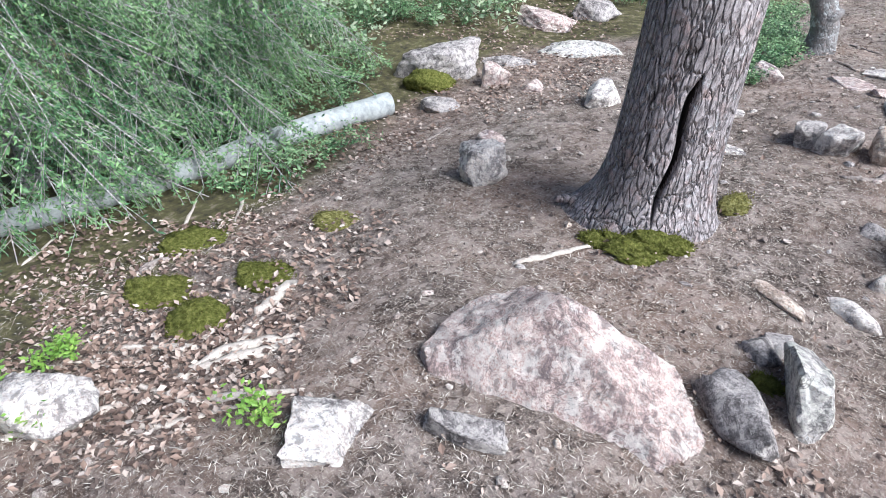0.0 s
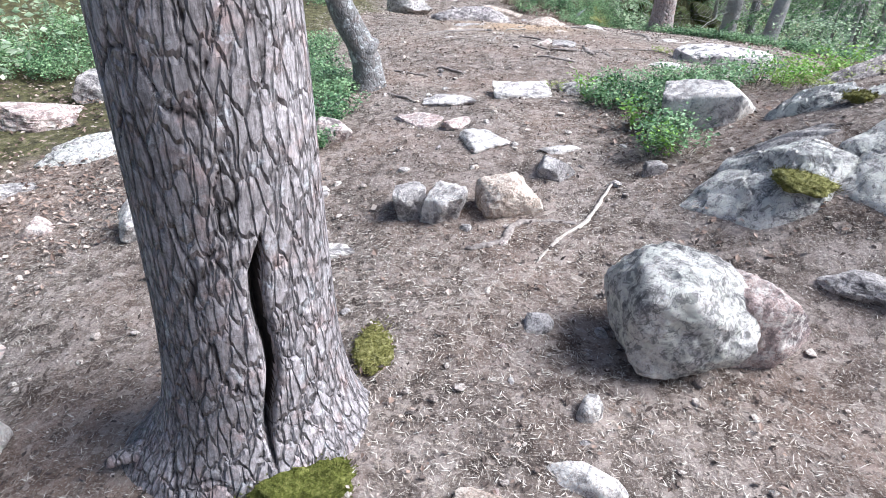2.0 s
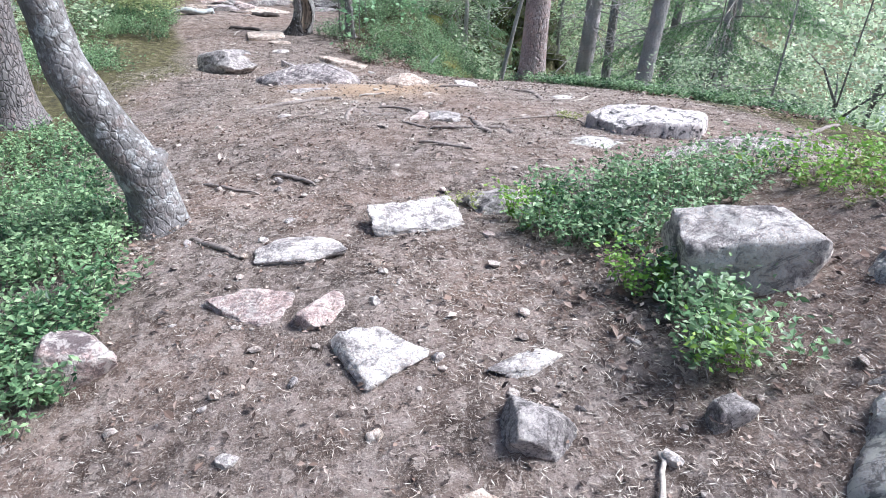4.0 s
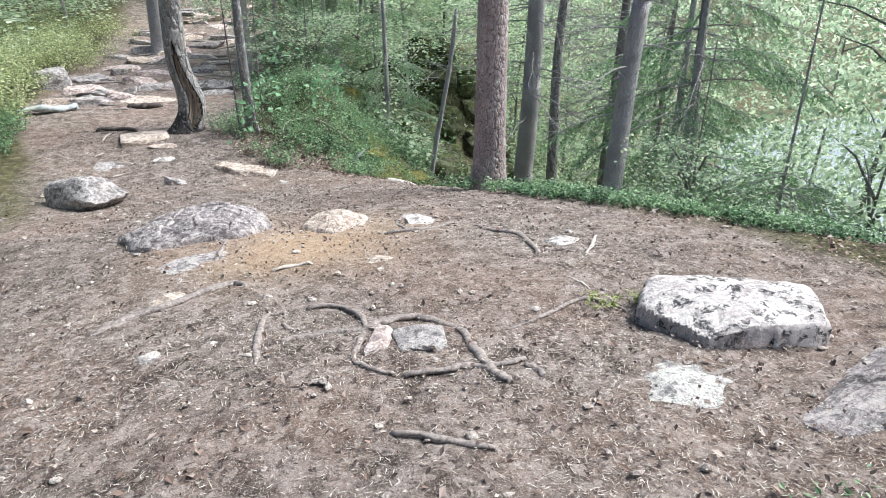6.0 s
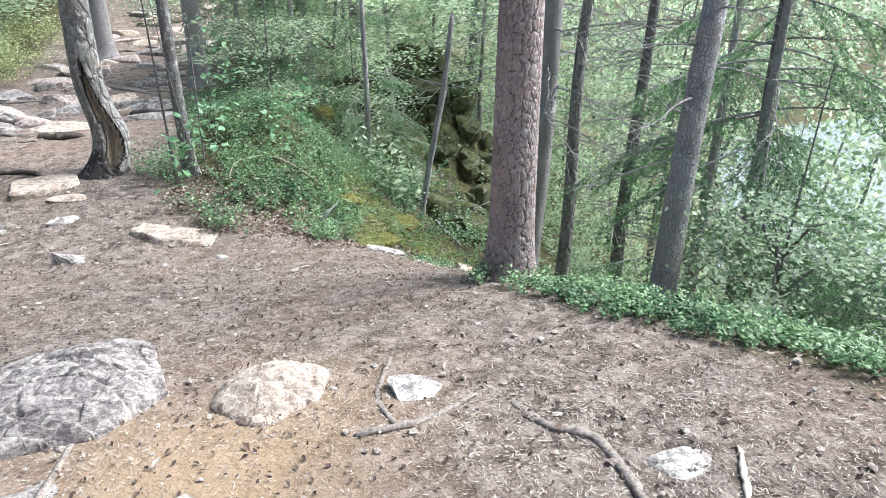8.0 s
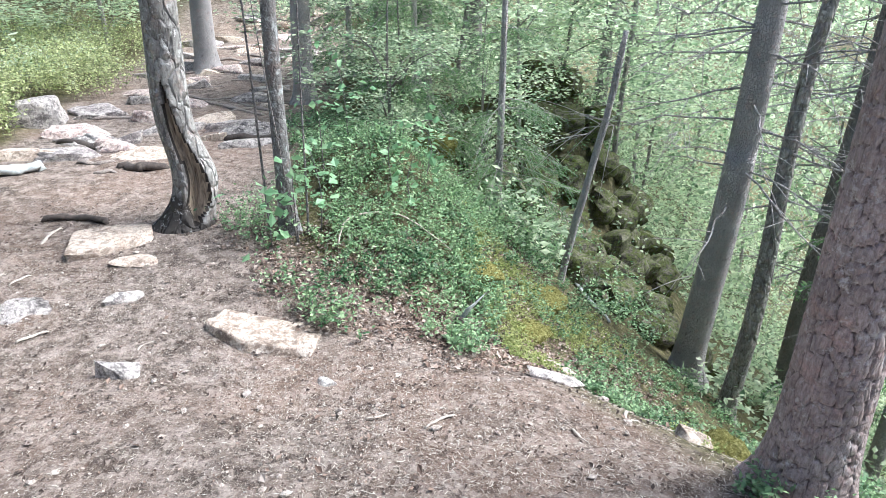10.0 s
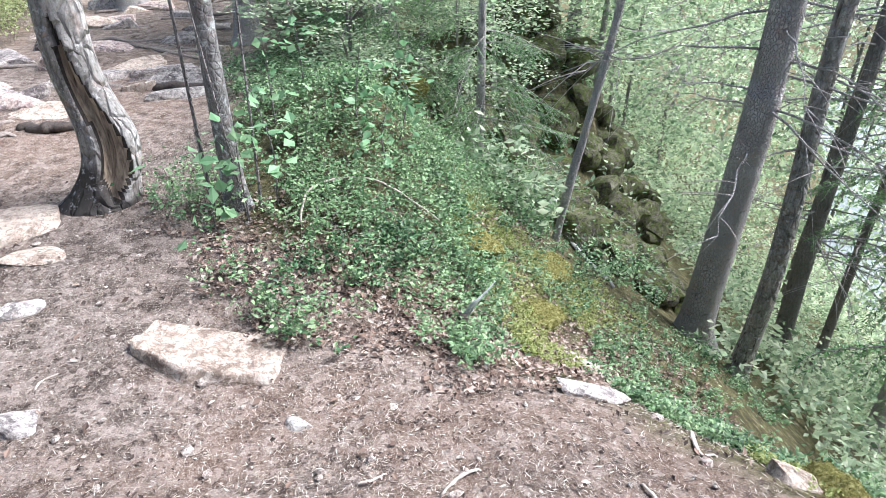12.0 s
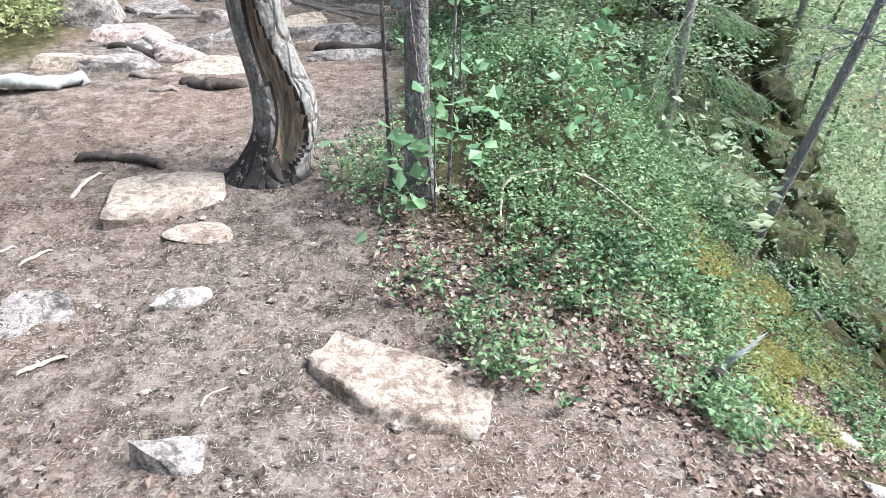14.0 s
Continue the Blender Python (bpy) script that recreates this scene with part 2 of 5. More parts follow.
LITTER_LEAF = mat_litter("dead_leaf", (0.06, 0.042, 0.035), (0.17, 0.115, 0.09), (0.3, 0.215, 0.17), (0.52, 0.44, 0.38))
LITTER_NEEDLE = mat_litter("dry_needle", (0.2, 0.15, 0.12), (0.4, 0.33, 0.27), (0.54, 0.48, 0.41), (0.68, 0.63, 0.56))
CONE = mat_litter("cone", (0.06, 0.045, 0.04), (0.12, 0.09, 0.075))
PEBBLE = mat_rock("pebble_granite", (0.6, 0.55, 0.52), (0.42, 0.37, 0.35), (0.2, 0.17, 0.16), (0.72, 0.7, 0.68), 0.3)
WATER = mat_water()

# ---------- geometry helpers ----------
rng = np.random.default_rng(7)


def mesh_object(name, verts, faces, material, parent=None, label="", smooth=True):
    me = bpy.data.meshes.new(name)
    me.from_pydata([tuple(v) for v in verts] if not isinstance(verts, np.ndarray) else verts.tolist(), [], faces if not isinstance(faces, np.ndarray) else faces.tolist())
    me.materials.append(material)
    if smooth:
        me.polygons.foreach_set("use_smooth", [True] * len(me.polygons))
    me.update()
    ob = new(name, me)
    if parent:
        ob.parent = parent
    if label:
        tagged(ob, label)
    return ob


def group_empty(name, at, label, category, group=""):
    ob = new(name)
    ob.location = at
    ob.empty_display_size = 0.1
    return tagged(ob, label, category, group)


def on_ground(x, y, dz=0.0):
    return np.array([x, y, float(ground_z(x, y)) + dz])


_spheres = {}


def sphere(sub):
    if sub not in _spheres:
        bm = bmesh.new()
        bmesh.ops.create_icosphere(bm, subdivisions=sub, radius=1)
        _spheres[sub] = (np.array([v.co[:] for v in bm.verts]), [[v.index for v in f.verts] for f in bm.faces])
        bm.free()
    return _spheres[sub]


def fnoise(p, freq, seed, octaves=3):
    """Cheap smooth noise from sums of sines, for relief."""
    r = np.random.default_rng(seed)
    out = np.zeros(len(p))
    amp = 1.0
    for _ in range(octaves):
        for _ in range(4):
            k = r.normal(size=3) * freq
            out += amp * np.sin(p @ k + r.uniform(0, 6.28)) / 4
        freq *= 2.1
        amp *= 0.5
    return out


def rock_shape(seed, sub, facets=9, sharp=12, rough=0.035, jitter=0.24):
    """Unit rock: a chipped convex block with worn edges and pitted relief, filling -1..1."""
    r = np.random.default_rng(seed)
    d, faces = sphere(sub)
    axes = np.vstack([np.eye(3), -np.eye(3)])
    axes = unit(axes + jitter * r.normal(size=axes.shape))
    extra = unit(r.normal(size=(facets, 3)))
    planes = np.vstack([axes, extra])
    reach = np.r_[r.uniform(0.7, 0.95, 6), r.uniform(0.62, 1.0, facets)]
    k = np.maximum(d @ planes.T, 0) / reach
    sharp = 2.4 * sharp
    rad = (k**sharp).sum(1) ** (-1 / sharp)
    p = d * rad[:, None]
    p *= (1 + 0.8 * rough * fnoise(p, 3.0, seed + 1, 3) - 0.9 * rough * np.abs(fnoise(p, 7.0, seed + 2, 3)) + 0.35 * rough * fnoise(p, 26.0, seed + 3, 2))[:, None]
    p -= (p.max(0) + p.min(0)) / 2
    p /= p.max(0)
    return p, faces


def unit(v):
    return v / (np.linalg.norm(v, axis=-1, keepdims=True) + 1e-9)


def rock(label, x, y, width, depth, height, material, turn=0.0, sink=0.3, tilt=(0, 0), seed=1, sub=4, facets=11, sharp=11, rough=0.075, jitter=0.24, name="rock", group="", parent=None, category="rock", dz=0.0):
    """One stone, sunk in the ground. height is what stands above it."""
    if sub == 4 and width > 0.28 and y < 12:
        sub = 5
    p, faces = rock_shape(seed, sub, facets, sharp, rough, jitter)
    if height < 0.13:
        height, sink = 0.62 * height, max(sink, 0.55)
    full = height / (1 - sink)
    p = p * np.array([width / 2, depth / 2, full / 2])
    m = Euler((radians(tilt[0]), radians(tilt[1]), radians(turn))).to_matrix()
    p = p @ np.array(m).T
    ob = mesh_object(name, p, faces, material, parent)
    ob.data.set_sharp_from_angle(angle=radians(38))
    ob.location = on_ground(x, y, height - full / 2 + dz)
    if not parent:
        tagged(ob, label, category, group)
    return ob


def bedrock(label, x, y, width, depth, height, material=None, turn=0.0, layers=7, seed=1, dip=(0.3, 0.5), name="outcrop", power=2.6, peak=(0.0, 0.0), fall=0.35, steep=0.3, blocks=0.42, cuts=(), corners=6):
    """An outcrop grown out of the ground: an uneven dome broken into stepped layers."""
    n = int(np.clip(100 * max(width, depth), 40, 120))
    r = np.random.default_rng(seed)
    u, v = np.meshgrid(np.linspace(-1.15, 1.15, n), np.linspace(-1.15, 1.15, n))
    u, v = u.ravel(), v.ravel()
    q = np.stack([u, v, 0 * u], 1)
    edge = 1 - (np.abs(u) ** power + np.abs(v) ** power)
    if corners:
        for k in range(corners):
            w = 2 * np.pi * (k + r.uniform(-0.3, 0.3)) / corners
            edge = np.minimum(edge, 1.6 * (r.uniform(0.78, 1.0) - u * np.cos(w) - v * np.sin(w)))
    edge = edge + (0.1 if corners else 0.22) * fnoise(q, 3.2, seed, 3)
    m = np.clip(edge, -0.3, 1)
    dome = np.sign(m) * np.abs(m) ** steep
    tiltp = 1 - fall * np.hypot(u - peak[0], v - peak[1])
    h = dome * tiltp
    for cu, cv, top in cuts:
        h = np.minimum(h, top - cu * u - cv * v + 0.05 * fnoise(q, 4, seed + 4, 3))
    c = (dip[0] * u + dip[1] * v + 0.12 * fnoise(q, 2.5, seed + 1, 2)) * layers
    step = np.floor(c) + np.clip((c - np.floor(c)) * 5, 0, 1)
    h = h + np.where(m > 0, min(1.0, 2.4 * blocks) * (0.16 * (step - c) + 0.1 * r.uniform(-1, 1, 60)[np.floor(c).astype(int) % 60]), 0)
    nb = 5
    jit = r.uniform(0.05, 0.95, (nb, nb, 2))
    gu, gv = (u + 1.2 + 0.05 * fnoise(q, 7, seed + 7, 2)) / 2.4 * nb, (v + 1.2 + 0.05 * fnoise(q, 7, seed + 8, 2)) / 2.4 * nb
    iu, iv = np.clip(gu.astype(int), 0, nb - 1), np.clip(gv.astype(int), 0, nb - 1)
    d1, d2, who = np.full(n * n, 9.0), np.full(n * n, 9.0), np.zeros(n * n, int)
    for du in (-1, 0, 1):
        for dv in (-1, 0, 1):
            ku, kv = np.clip(iu + du, 0, nb - 1), np.clip(iv + dv, 0, nb - 1)
            dd = np.hypot((gu - ku - jit[ku, kv, 0]) * 1.3, gv - kv - jit[ku, kv, 1])
            new_best = dd < d1
            d2 = np.where(new_best, d1, np.where(who != ku * nb + kv, np.minimum(d2, dd), d2))
            who = np.where(new_best, ku * nb + kv, who)
            d1 = np.minimum(d1, dd)
    lift, su, sv = r.uniform(-0.22, 0.16, nb * nb), r.uniform(-0.35, 0.35, nb * nb), r.uniform(-0.35, 0.35, nb * nb)
    block = lift[who] + su[who] * (gu - iu - 0.5) * 0.5 + sv[who] * (gv - iv - 0.5) * 0.5
    groove = np.clip(1 - (d2 - d1) * 9, 0, 1)
    h += np.where(m > 0, np.clip(m * 4, 0, 1) * blocks * (block - 0.22 * groove), 0)
    h += np.where(m > 0, 0.03 * fnoise(q, 9, seed + 2, 3) + 0.03 * np.abs(fnoise(q, 16, seed + 3, 3)), 0)
    a = radians(turn)
    px = x + (u * np.cos(a) * width - v * np.sin(a) * depth) / 2
    py = y + (u * np.sin(a) * width + v * np.cos(a) * depth) / 2
    z = ground_z(px, py) + height * h - 0.03
    z = np.where(m <= -0.25, z - 0.08, z)
    i = (np.arange(n - 1)[:, None] * n + np.arange(n - 1)[None]).ravel()
    f = np.stack([i, i + 1, i + n + 1, i + n], -1)
    keep = (m[f] > -0.29).any(1)
    base = on_ground(x, y)
    ob = mesh_object(name, np.stack([px, py, z], 1) - base, f[keep], material or ROCK_BED)
    ob.data.set_sharp_from_angle(angle=radians(32))
    ob.location = base
    return tagged(ob, label, "rock")


def tube(points, radii, sides=10, rough=0.0, seed=0, close=True, squash=1.0):
    """A tapered tube through points; radii per point."""
    pts = np.array(points, float)
    n = len(pts)
    tang = np.gradient(pts, axis=0)
    tang /= np.linalg.norm(tang, axis=1)[:, None] + 1e-9
    ref = np.array([0, 0, 1.0]) if abs(tang[:, 2]).mean() < 0.7 else np.array([1.0, 0, 0])
    a = np.cross(tang, ref)
    a /= np.linalg.norm(a, axis=1)[:, None] + 1e-9
    b = np.cross(a, tang)
    th = np.linspace(0, 2 * np.pi, sides, endpoint=False)
    ring = np.cos(th)[None, :, None] * a[:, None] + np.sin(th)[None, :, None] * b[:, None] * squash
    r = np.array(radii, float)[:, None] * np.ones((n, sides))
    v = pts[:, None] + ring * r[:, :, None]
    v = v.reshape(-1, 3)
    if rough:
        v += ring.reshape(-1, 3) * (rough * np.repeat(radii, sides) * fnoise(v, 9 / max(np.mean(radii) * 10, 0.3), seed, 3))[:, None]
    f = []
    for i in range(n - 1):
        for j in range(sides):
            k = (j + 1) % sides
            f.append((i * sides + j, i * sides + k, (i + 1) * sides + k, (i + 1) * sides + j))
    if close:
        f.append(tuple(range(sides))[::-1])
        f.append(tuple((n - 1) * sides + j for j in range(sides)))
    return v, f


def smooth_path(points, steps=6):
    """Catmull-Rom through the given points."""
    p = np.array(points, float)
    p = np.vstack([2 * p[0] - p[1], p, 2 * p[-1] - p[-2]])
    out = []
    for i in range(1, len(p) - 2):
        for s in np.arange(steps) / steps:
            a, b, c, d = p[i - 1 : i + 3]
            out.append(0.5 * (2 * b + (c - a) * s + (2 * a - 5 * b + 4 * c - d) * s**2 + (3 * b - a - 3 * c + d) * s**3))
    out.append(p[-2])
    return np.array(out)


class Cloud:
    """Collects many small flat pieces into one mesh."""

    def __init__(self):
        self.v, self.f, self.n = [], [], 0

    def quads(self, centre, along, across, fold=0.0):
        """Diamond leaves: tip and base along, two shoulders across."""
        up = np.cross(along, across)
        up /= np.linalg.norm(up, axis=1)[:, None] + 1e-9
        size = np.linalg.norm(across, axis=1)[:, None]
        v = np.stack([centre - along, centre + across + up * fold * size, centre + along, centre - across + up * fold * size], 1)
        m = len(centre)
        f = np.arange(m * 4).reshape(m, 4) + self.n
        self.v.append(v.reshape(-1, 3))
        self.f.append(f)
        self.n += 4 * m

    def build(self, name, material, parent=None, label=""):
        return mesh_object(name, np.vstack(self.v), np.vstack(self.f), material, parent, label, False)


def leaf_cloud(cloud, centres, size, r, droop=0.0, narrow=0.55, spread=0.7):
    n = len(centres)
    along = r.normal(size=(n, 3)) * np.array([1, 1, spread])
    along[:, 2] -= droop
    along = unit(along)
    side = unit(np.cross(along, r.normal(size=(n, 3)) * np.array([0.35, 0.35, 1.0])))
    s = size * r.uniform(0.6, 1.25, n)[:, None]
    cloud.quads(centres, along * s, side * s * narrow, 0.25)


# ---------- ground ----------
RIDGE_Y = (-60, -4, 0, 1.5, 2.4, 3.6, 5.7, 6.7, 8, 9, 10.4, 12.5, 14.2, 19, 23, 30, 60)
RIDGE_Z = (-3, -0.32, -0.22, -0.16, -0.06, -0.02, -0.04, -0.14, -0.28, -0.52, -0.73, -0.5, -0.42, -0.32, 0.0, 1.6, 6)
EDGE_Y = (-60, 0, 4, 6.6, 9, 10.4, 11, 12, 13, 16, 20, 30, 60)
EDGE_X = (9, 7, 5.2, 3.4, 2.3, 1.4, 0.85, 0.85, 0.9, 1.1, 1.5, 3, 8)


def softplus(v, k):
    return k * np.logaddexp(0, v / k)


def bump(x, y, cx, cy, h, rx, ry):
    return h * np.exp(-((x - cx) / rx) ** 2 - ((y - cy) / ry) ** 2)


def ground_z(x, y):
    """Height of the ground: a footpath on a rounded ridge that falls to a lake on one side."""
    x, y = np.asarray(x, float), np.asarray(y, float)
    z = sum(np.interp(y + d, RIDGE_Y, RIDGE_Z) for d in (-0.6, -0.3, 0, 0.3, 0.6)) / 5
    edge = sum(np.interp(y + d, EDGE_Y, EDGE_X) for d in (-0.5, 0, 0.5)) / 3
    drop = 0.76 * softplus(x - edge, 0.22)
    z = z - 13 * np.tanh(drop / 13)
    near = 1 / (1 + np.exp((y - 7.5) / 0.6))
    z = z - near * 0.9 * np.tanh(0.27 * softplus(-0.6 - x, 0.3) / 0.9)
    z = z + bump(x, y, 2.4, 2.9, 0.5, 1.1, 1.3) + bump(x, y, 0.75, 13.3, 0.4, 0.75, 0.9) + bump(x, y, -9, 8, 1.2, 4, 6)
    z = z + bump(x, y, 1.15, 11.1, -0.15, 0.5, 0.5) + bump(x, y, -0.8, 1.7, -0.07, 0.6, 0.8) + bump(x, y, 3.5, 12.1, 0.12, 0.9, 1.2)
    z = z + bump(x, y, 1.95, 1.95, 0.33, 0.9, 0.8) + bump(x, y, 4.4, 18.4, 2.2, 1.6, 1.5) + bump(x, y, 3.7, 9.3, 0.3, 0.8, 0.8)
    z = z + 0.02 * np.sin(2.1 * x + 1.3 * y) * np.sin(1.7 * y - 0.9 * x) + 0.008 * np.sin(7.3 * x + 2) * np.sin(6.1 * y + 1)
    return z


def graded(lo, hi, step, far, grow=1.13):
    mid = list(np.arange(lo, hi, step))
    up, down, d = [hi], [lo], step
    while up[-1] < far:
        d *= grow
        up.append(up[-1] + d)
        down.append(down[-1] - d)
    return np.array(down[:0:-1] + mid + up)


def cover(x, y):
    """How far the forest floor's moss and mould has closed over the soil: 0 on the path, 1 in the wood."""
    q = np.stack([x, y, 0 * x], 1)
    w = 0.22 * fnoise(q, 1.6, 31, 3) + 0.1 * fnoise(q, 6.0, 32, 2)
    left = np.interp(y, (-60, -3, 0, 3, 5, 7, 10, 14, 18, 24, 60), (-1.2, -1.5, -2.7, -3.5, -2.2, -2.3, -2.3, -3.3, -3.5, -3.4, -3))
    right = np.interp(y, (-60, 0, 2, 6.6, 9, 10.4, 11, 12, 13, 16, 20, 60), (3, 2.6, 3.4, 3.0, 2.1, 1.5, 0.8, -0.15, -0.2, 0.1, 0.5, 1))
    away = np.maximum(left - x, x - right) + w
    return np.clip(away / 0.35 + 0.5, 0, 1)


def build_ground():
    xs, ys = graded(-3.6, 4.4, 0.035, 500), graded(-3.0, 15.5, 0.04, 500)
    gx, gy = np.meshgrid(xs, ys)
    p = np.stack([gx.ravel(), gy.ravel(), np.zeros(gx.size)], 1)
    z = ground_z(p[:, 0], p[:, 1])
    z += 0.012 * fnoise(p, 4.0, 5, 3) + 0.005 * fnoise(p, 19.0, 6, 3)
    far = np.hypot(p[:, 0], p[:, 1] - 6)
    z += np.clip((far - 20) / 40, 0, 1) * 0.5 * fnoise(p, 0.12, 8, 2)
    p[:, 2] = z
    nx = len(xs)
    i = np.arange(len(ys) - 1)[:, None] * nx + np.arange(nx - 1)[None]
    f = np.stack([i, i + 1, i + nx + 1, i + nx], -1).reshape(-1, 4)
    ob = mesh_object("ground", p, f, SOIL)
    at = ob.data.attributes.new("cover", "FLOAT", "POINT")
    at.data.foreach_set("value", cover(p[:, 0], p[:, 1]).astype(np.float32))
    at = ob.data.attributes.new("sand", "FLOAT", "POINT")
    warp = 1 + 0.5 * fnoise(p * (1, 1, 0), 3.0, 41, 3)
    at.data.foreach_set("value", np.clip(1.4 * warp * bump(p[:, 0], p[:, 1], 0.12, 7.35, 0.85, 0.7, 0.6), 0, 1).astype(np.float32))
    tagged(ob, "brown trodden woodland soil strewn with dry needles", "ground", kind="structure")
    w = [(-200, -400, -9), (600, -400, -9), (600, 600, -9), (-200, 600, -9)]
    tagged(mesh_object("water", w, [(0, 1, 2, 3)], WATER), "pale still lake water below the wooded slope", "lake", kind="structure")


build_ground()

# ---------- rocks ----------
bedrock("broad pink-grey boulder with a sloping weathered face", -0.2, -0.78, 1.0, 0.56, 0.34, ROCK_PINK, 8, 2, 111, (0.3, 0.2), "boulder", 2.6, (0, 0), 0.0, 0.35, blocks=0.06, cuts=((0.72, -0.1, 0.85), (0.25, -1.05, 0.72), (-0.75, -0.1, 1.0), (0.15, 1.0, 1.35)), corners=0)
rock("small grey block of stone leaning on a boulder", -0.25, -1.18, 0.3, 0.14, 0.12, ROCK_GREY, 36, 0.35, (0, 4), 12, sharp=20, facets=3, jitter=0.1)
rock("square pale stone sunk in the path", -0.57, -1.5, 0.3, 0.28, 0.1, ROCK_WHITE, 48, 0.45, (8, 0), 13, facets=3, jitter=0.1)
rock("white stone with a dark underside", -1.46, -2.14, 0.44, 0.30, 0.2, ROCK_WHITE, 20, 0.2, (10, 0), 14)
rock("dark grey wedge-shaped stone", 0.33, -0.44, 0.2, 0.4, 0.13, ROCK_GREY, 62, 0.3, (0, 14), 15, group="split stones")
rock("tall pale upright splinter of stone", 0.46, -0.17, 0.17, 0.4, 0.19, ROCK_LICHEN, 28, 0.25, (-12, 0), 16, group="split stones")
rock("low grey stone with moss beside it", 0.24, -0.04, 0.2, 0.18, 0.11, ROCK_GREY, 10, 0.3, (0, 0), 17, group="split stones")
rock("pointed grey stone with a white top", -1.68, 0.46, 0.31, 0.26, 0.25, ROCK_WHITE, 25, 0.2, (8, -10), 18)
rock("flat pinkish stone lying on the soil", -2.06, 1.0, 0.34, 0.2, 0.06, ROCK_PINK, -20, 0.4, (0, 0), 19)
rock("white rounded stone beside the pine", -1.82, 2.0, 0.30, 0.26, 0.16, ROCK_WHITE, 30, 0.3, (0, 0), 20)
rock("large grey rock with a mossy hollow", -3.62, 1.95, 0.78, 0.5, 0.33, ROCK_GREY, 30, 0.25, (0, 0), 21, 4, name="boulder")
rock("flat grey stone beside dead leaves", -2.98, 1.42, 0.42, 0.3, 0.12, ROCK_GREY, 30, 0.35, (0, 0), 22)
rock("leaning reddish stone among dead leaves", -2.98, 2.02, 0.26, 0.24, 0.18, ROCK_PINK, 60, 0.3, (0, 15), 23)
rock("small pinkish stone on the soil", -2.55, 2.05, 0.18, 0.16, 0.12, ROCK_PINK, 0, 0.3, (0, 0), 24)
rock("pale flat slab on the woodland floor", -3.8, 3.85, 0.7, 0.6, 0.16, ROCK_PINK, 35, 0.4, (-8, 0), 25, group="pale slabs")
rock("pale flat slab on the woodland floor", -3.55, 4.45, 0.5, 0.4, 0.2, ROCK_GREY, 15, 0.4, (0, 8), 26, group="pale slabs")
bedrock("low lichened slab half buried in leaves", -2.95, 3.3, 0.9, 0.6, 0.1, ROCK_LICHEN, 35, 4, 27)
rock("low grey slab in dead leaves", -3.2, 2.55, 0.55, 0.3, 0.08, ROCK_GREY, 15, 0.5, (0, 0), 28)
rock("rounded lichen-covered boulder with a dark undercut", 0.76, 1.1, 0.5, 0.52, 0.4, ROCK_LICHEN, 18, 0.1, (0, -6), 29, 5, 16, 6, 0.07, name="boulder")
rock("pale bulge of granite behind a boulder", 1.0, 1.18, 0.36, 0.44, 0.3, ROCK_PINK, 30, 0.3, (0, 0), 30, 4, 8, 5)
rock("dark stone half of a split pair", -0.38, 2.1, 0.18, 0.24, 0.15, ROCK_GREY, 10, 0.3, (0, -8), 231, facets=4, jitter=0.12, group="stone pair")
rock("pale pinkish stone half of a split pair", -0.19, 2.02, 0.2, 0.22, 0.18, ROCK_WHITE, -15, 0.3, (6, 8), 232, facets=4, jitter=0.15, group="stone pair")
rock("smooth tan oval stone", 0.12, 2.07, 0.32, 0.24, 0.16, ROCK_TAN, 22, 0.35, (0, -8), 233, facets=4, sharp=5, jitter=0.1)
rock("grey angular stone on the path", 0.40, 2.42, 0.30, 0.2, 0.12, ROCK_GREY, -18, 0.3, (0, 8), 34)
rock("thin pale splinter of stone", 0.40, 2.70, 0.26, 0.1, 0.04, ROCK_WHITE, 18, 0.4, (0, 0), 35)
rock("white stone on the path", -0.06, 2.85, 0.25, 0.26, 0.07, ROCK_WHITE, 30, 0.4, (4, 0), 236, facets=5)
rock("flat pinkish stepping stone", -0.51, 3.2, 0.33, 0.27, 0.07, ROCK_PINK, 20, 0.45, (0, 0), 37, group="stepping stones")
rock("flat pinkish stepping stone", -0.24, 3.13, 0.18, 0.28, 0.06, ROCK_PINK, -25, 0.45, (0, 0), 38, group="stepping stones")
rock("flat pale stepping stone", -0.36, 3.6, 0.38, 0.24, 0.08, ROCK_WHITE, 10, 0.45, (0, 0), 39, group="stepping stones")
rock("broad pale rock with a dark side", 0.18, 3.78, 0.48, 0.32, 0.11, ROCK_WHITE, 12, 0.4, (8, -4), 240, facets=5, jitter=0.15)
rock("flat grey rock edging the shrubs", 0.62, 3.98, 0.4, 0.28, 0.1, ROCK_GREY, 10, 0.4, (0, 0), 41)
rock("large pale cube-shaped boulder with a dished top", 1.26, 2.95, 0.58, 0.42, 0.24, ROCK_WHITE, -14, 0.4, (13, -3), 142, 5, 5, 11, 0.05, 0.2, name="boulder")
rock("small dark upright stone", 0.86, 2.36, 0.13, 0.1, 0.1, ROCK_GREY, 10, 0.3, (0, 0), 43)
bedrock("grey lichened outcrop with yellow moss", 1.28, 1.95, 0.66, 0.5, 0.15, ROCK_LICHEN, -32, 3, 44, (0.2, 0.4), peak=(0.3, 0.2), fall=0.3, power=4, blocks=0.5)
bedrock("grey outcrop ridge of granite", 1.42, 2.24, 0.5, 0.2, 0.07, ROCK_GREY, -10, 4, 45)
bedrock("sloping slab of layered grey bedrock", 1.93, 1.86, 0.85, 0.72, 0.1, ROCK_LICHEN, -24, 5, 46, (0.25, 0.5), fall=0.15, power=5, blocks=0.6)
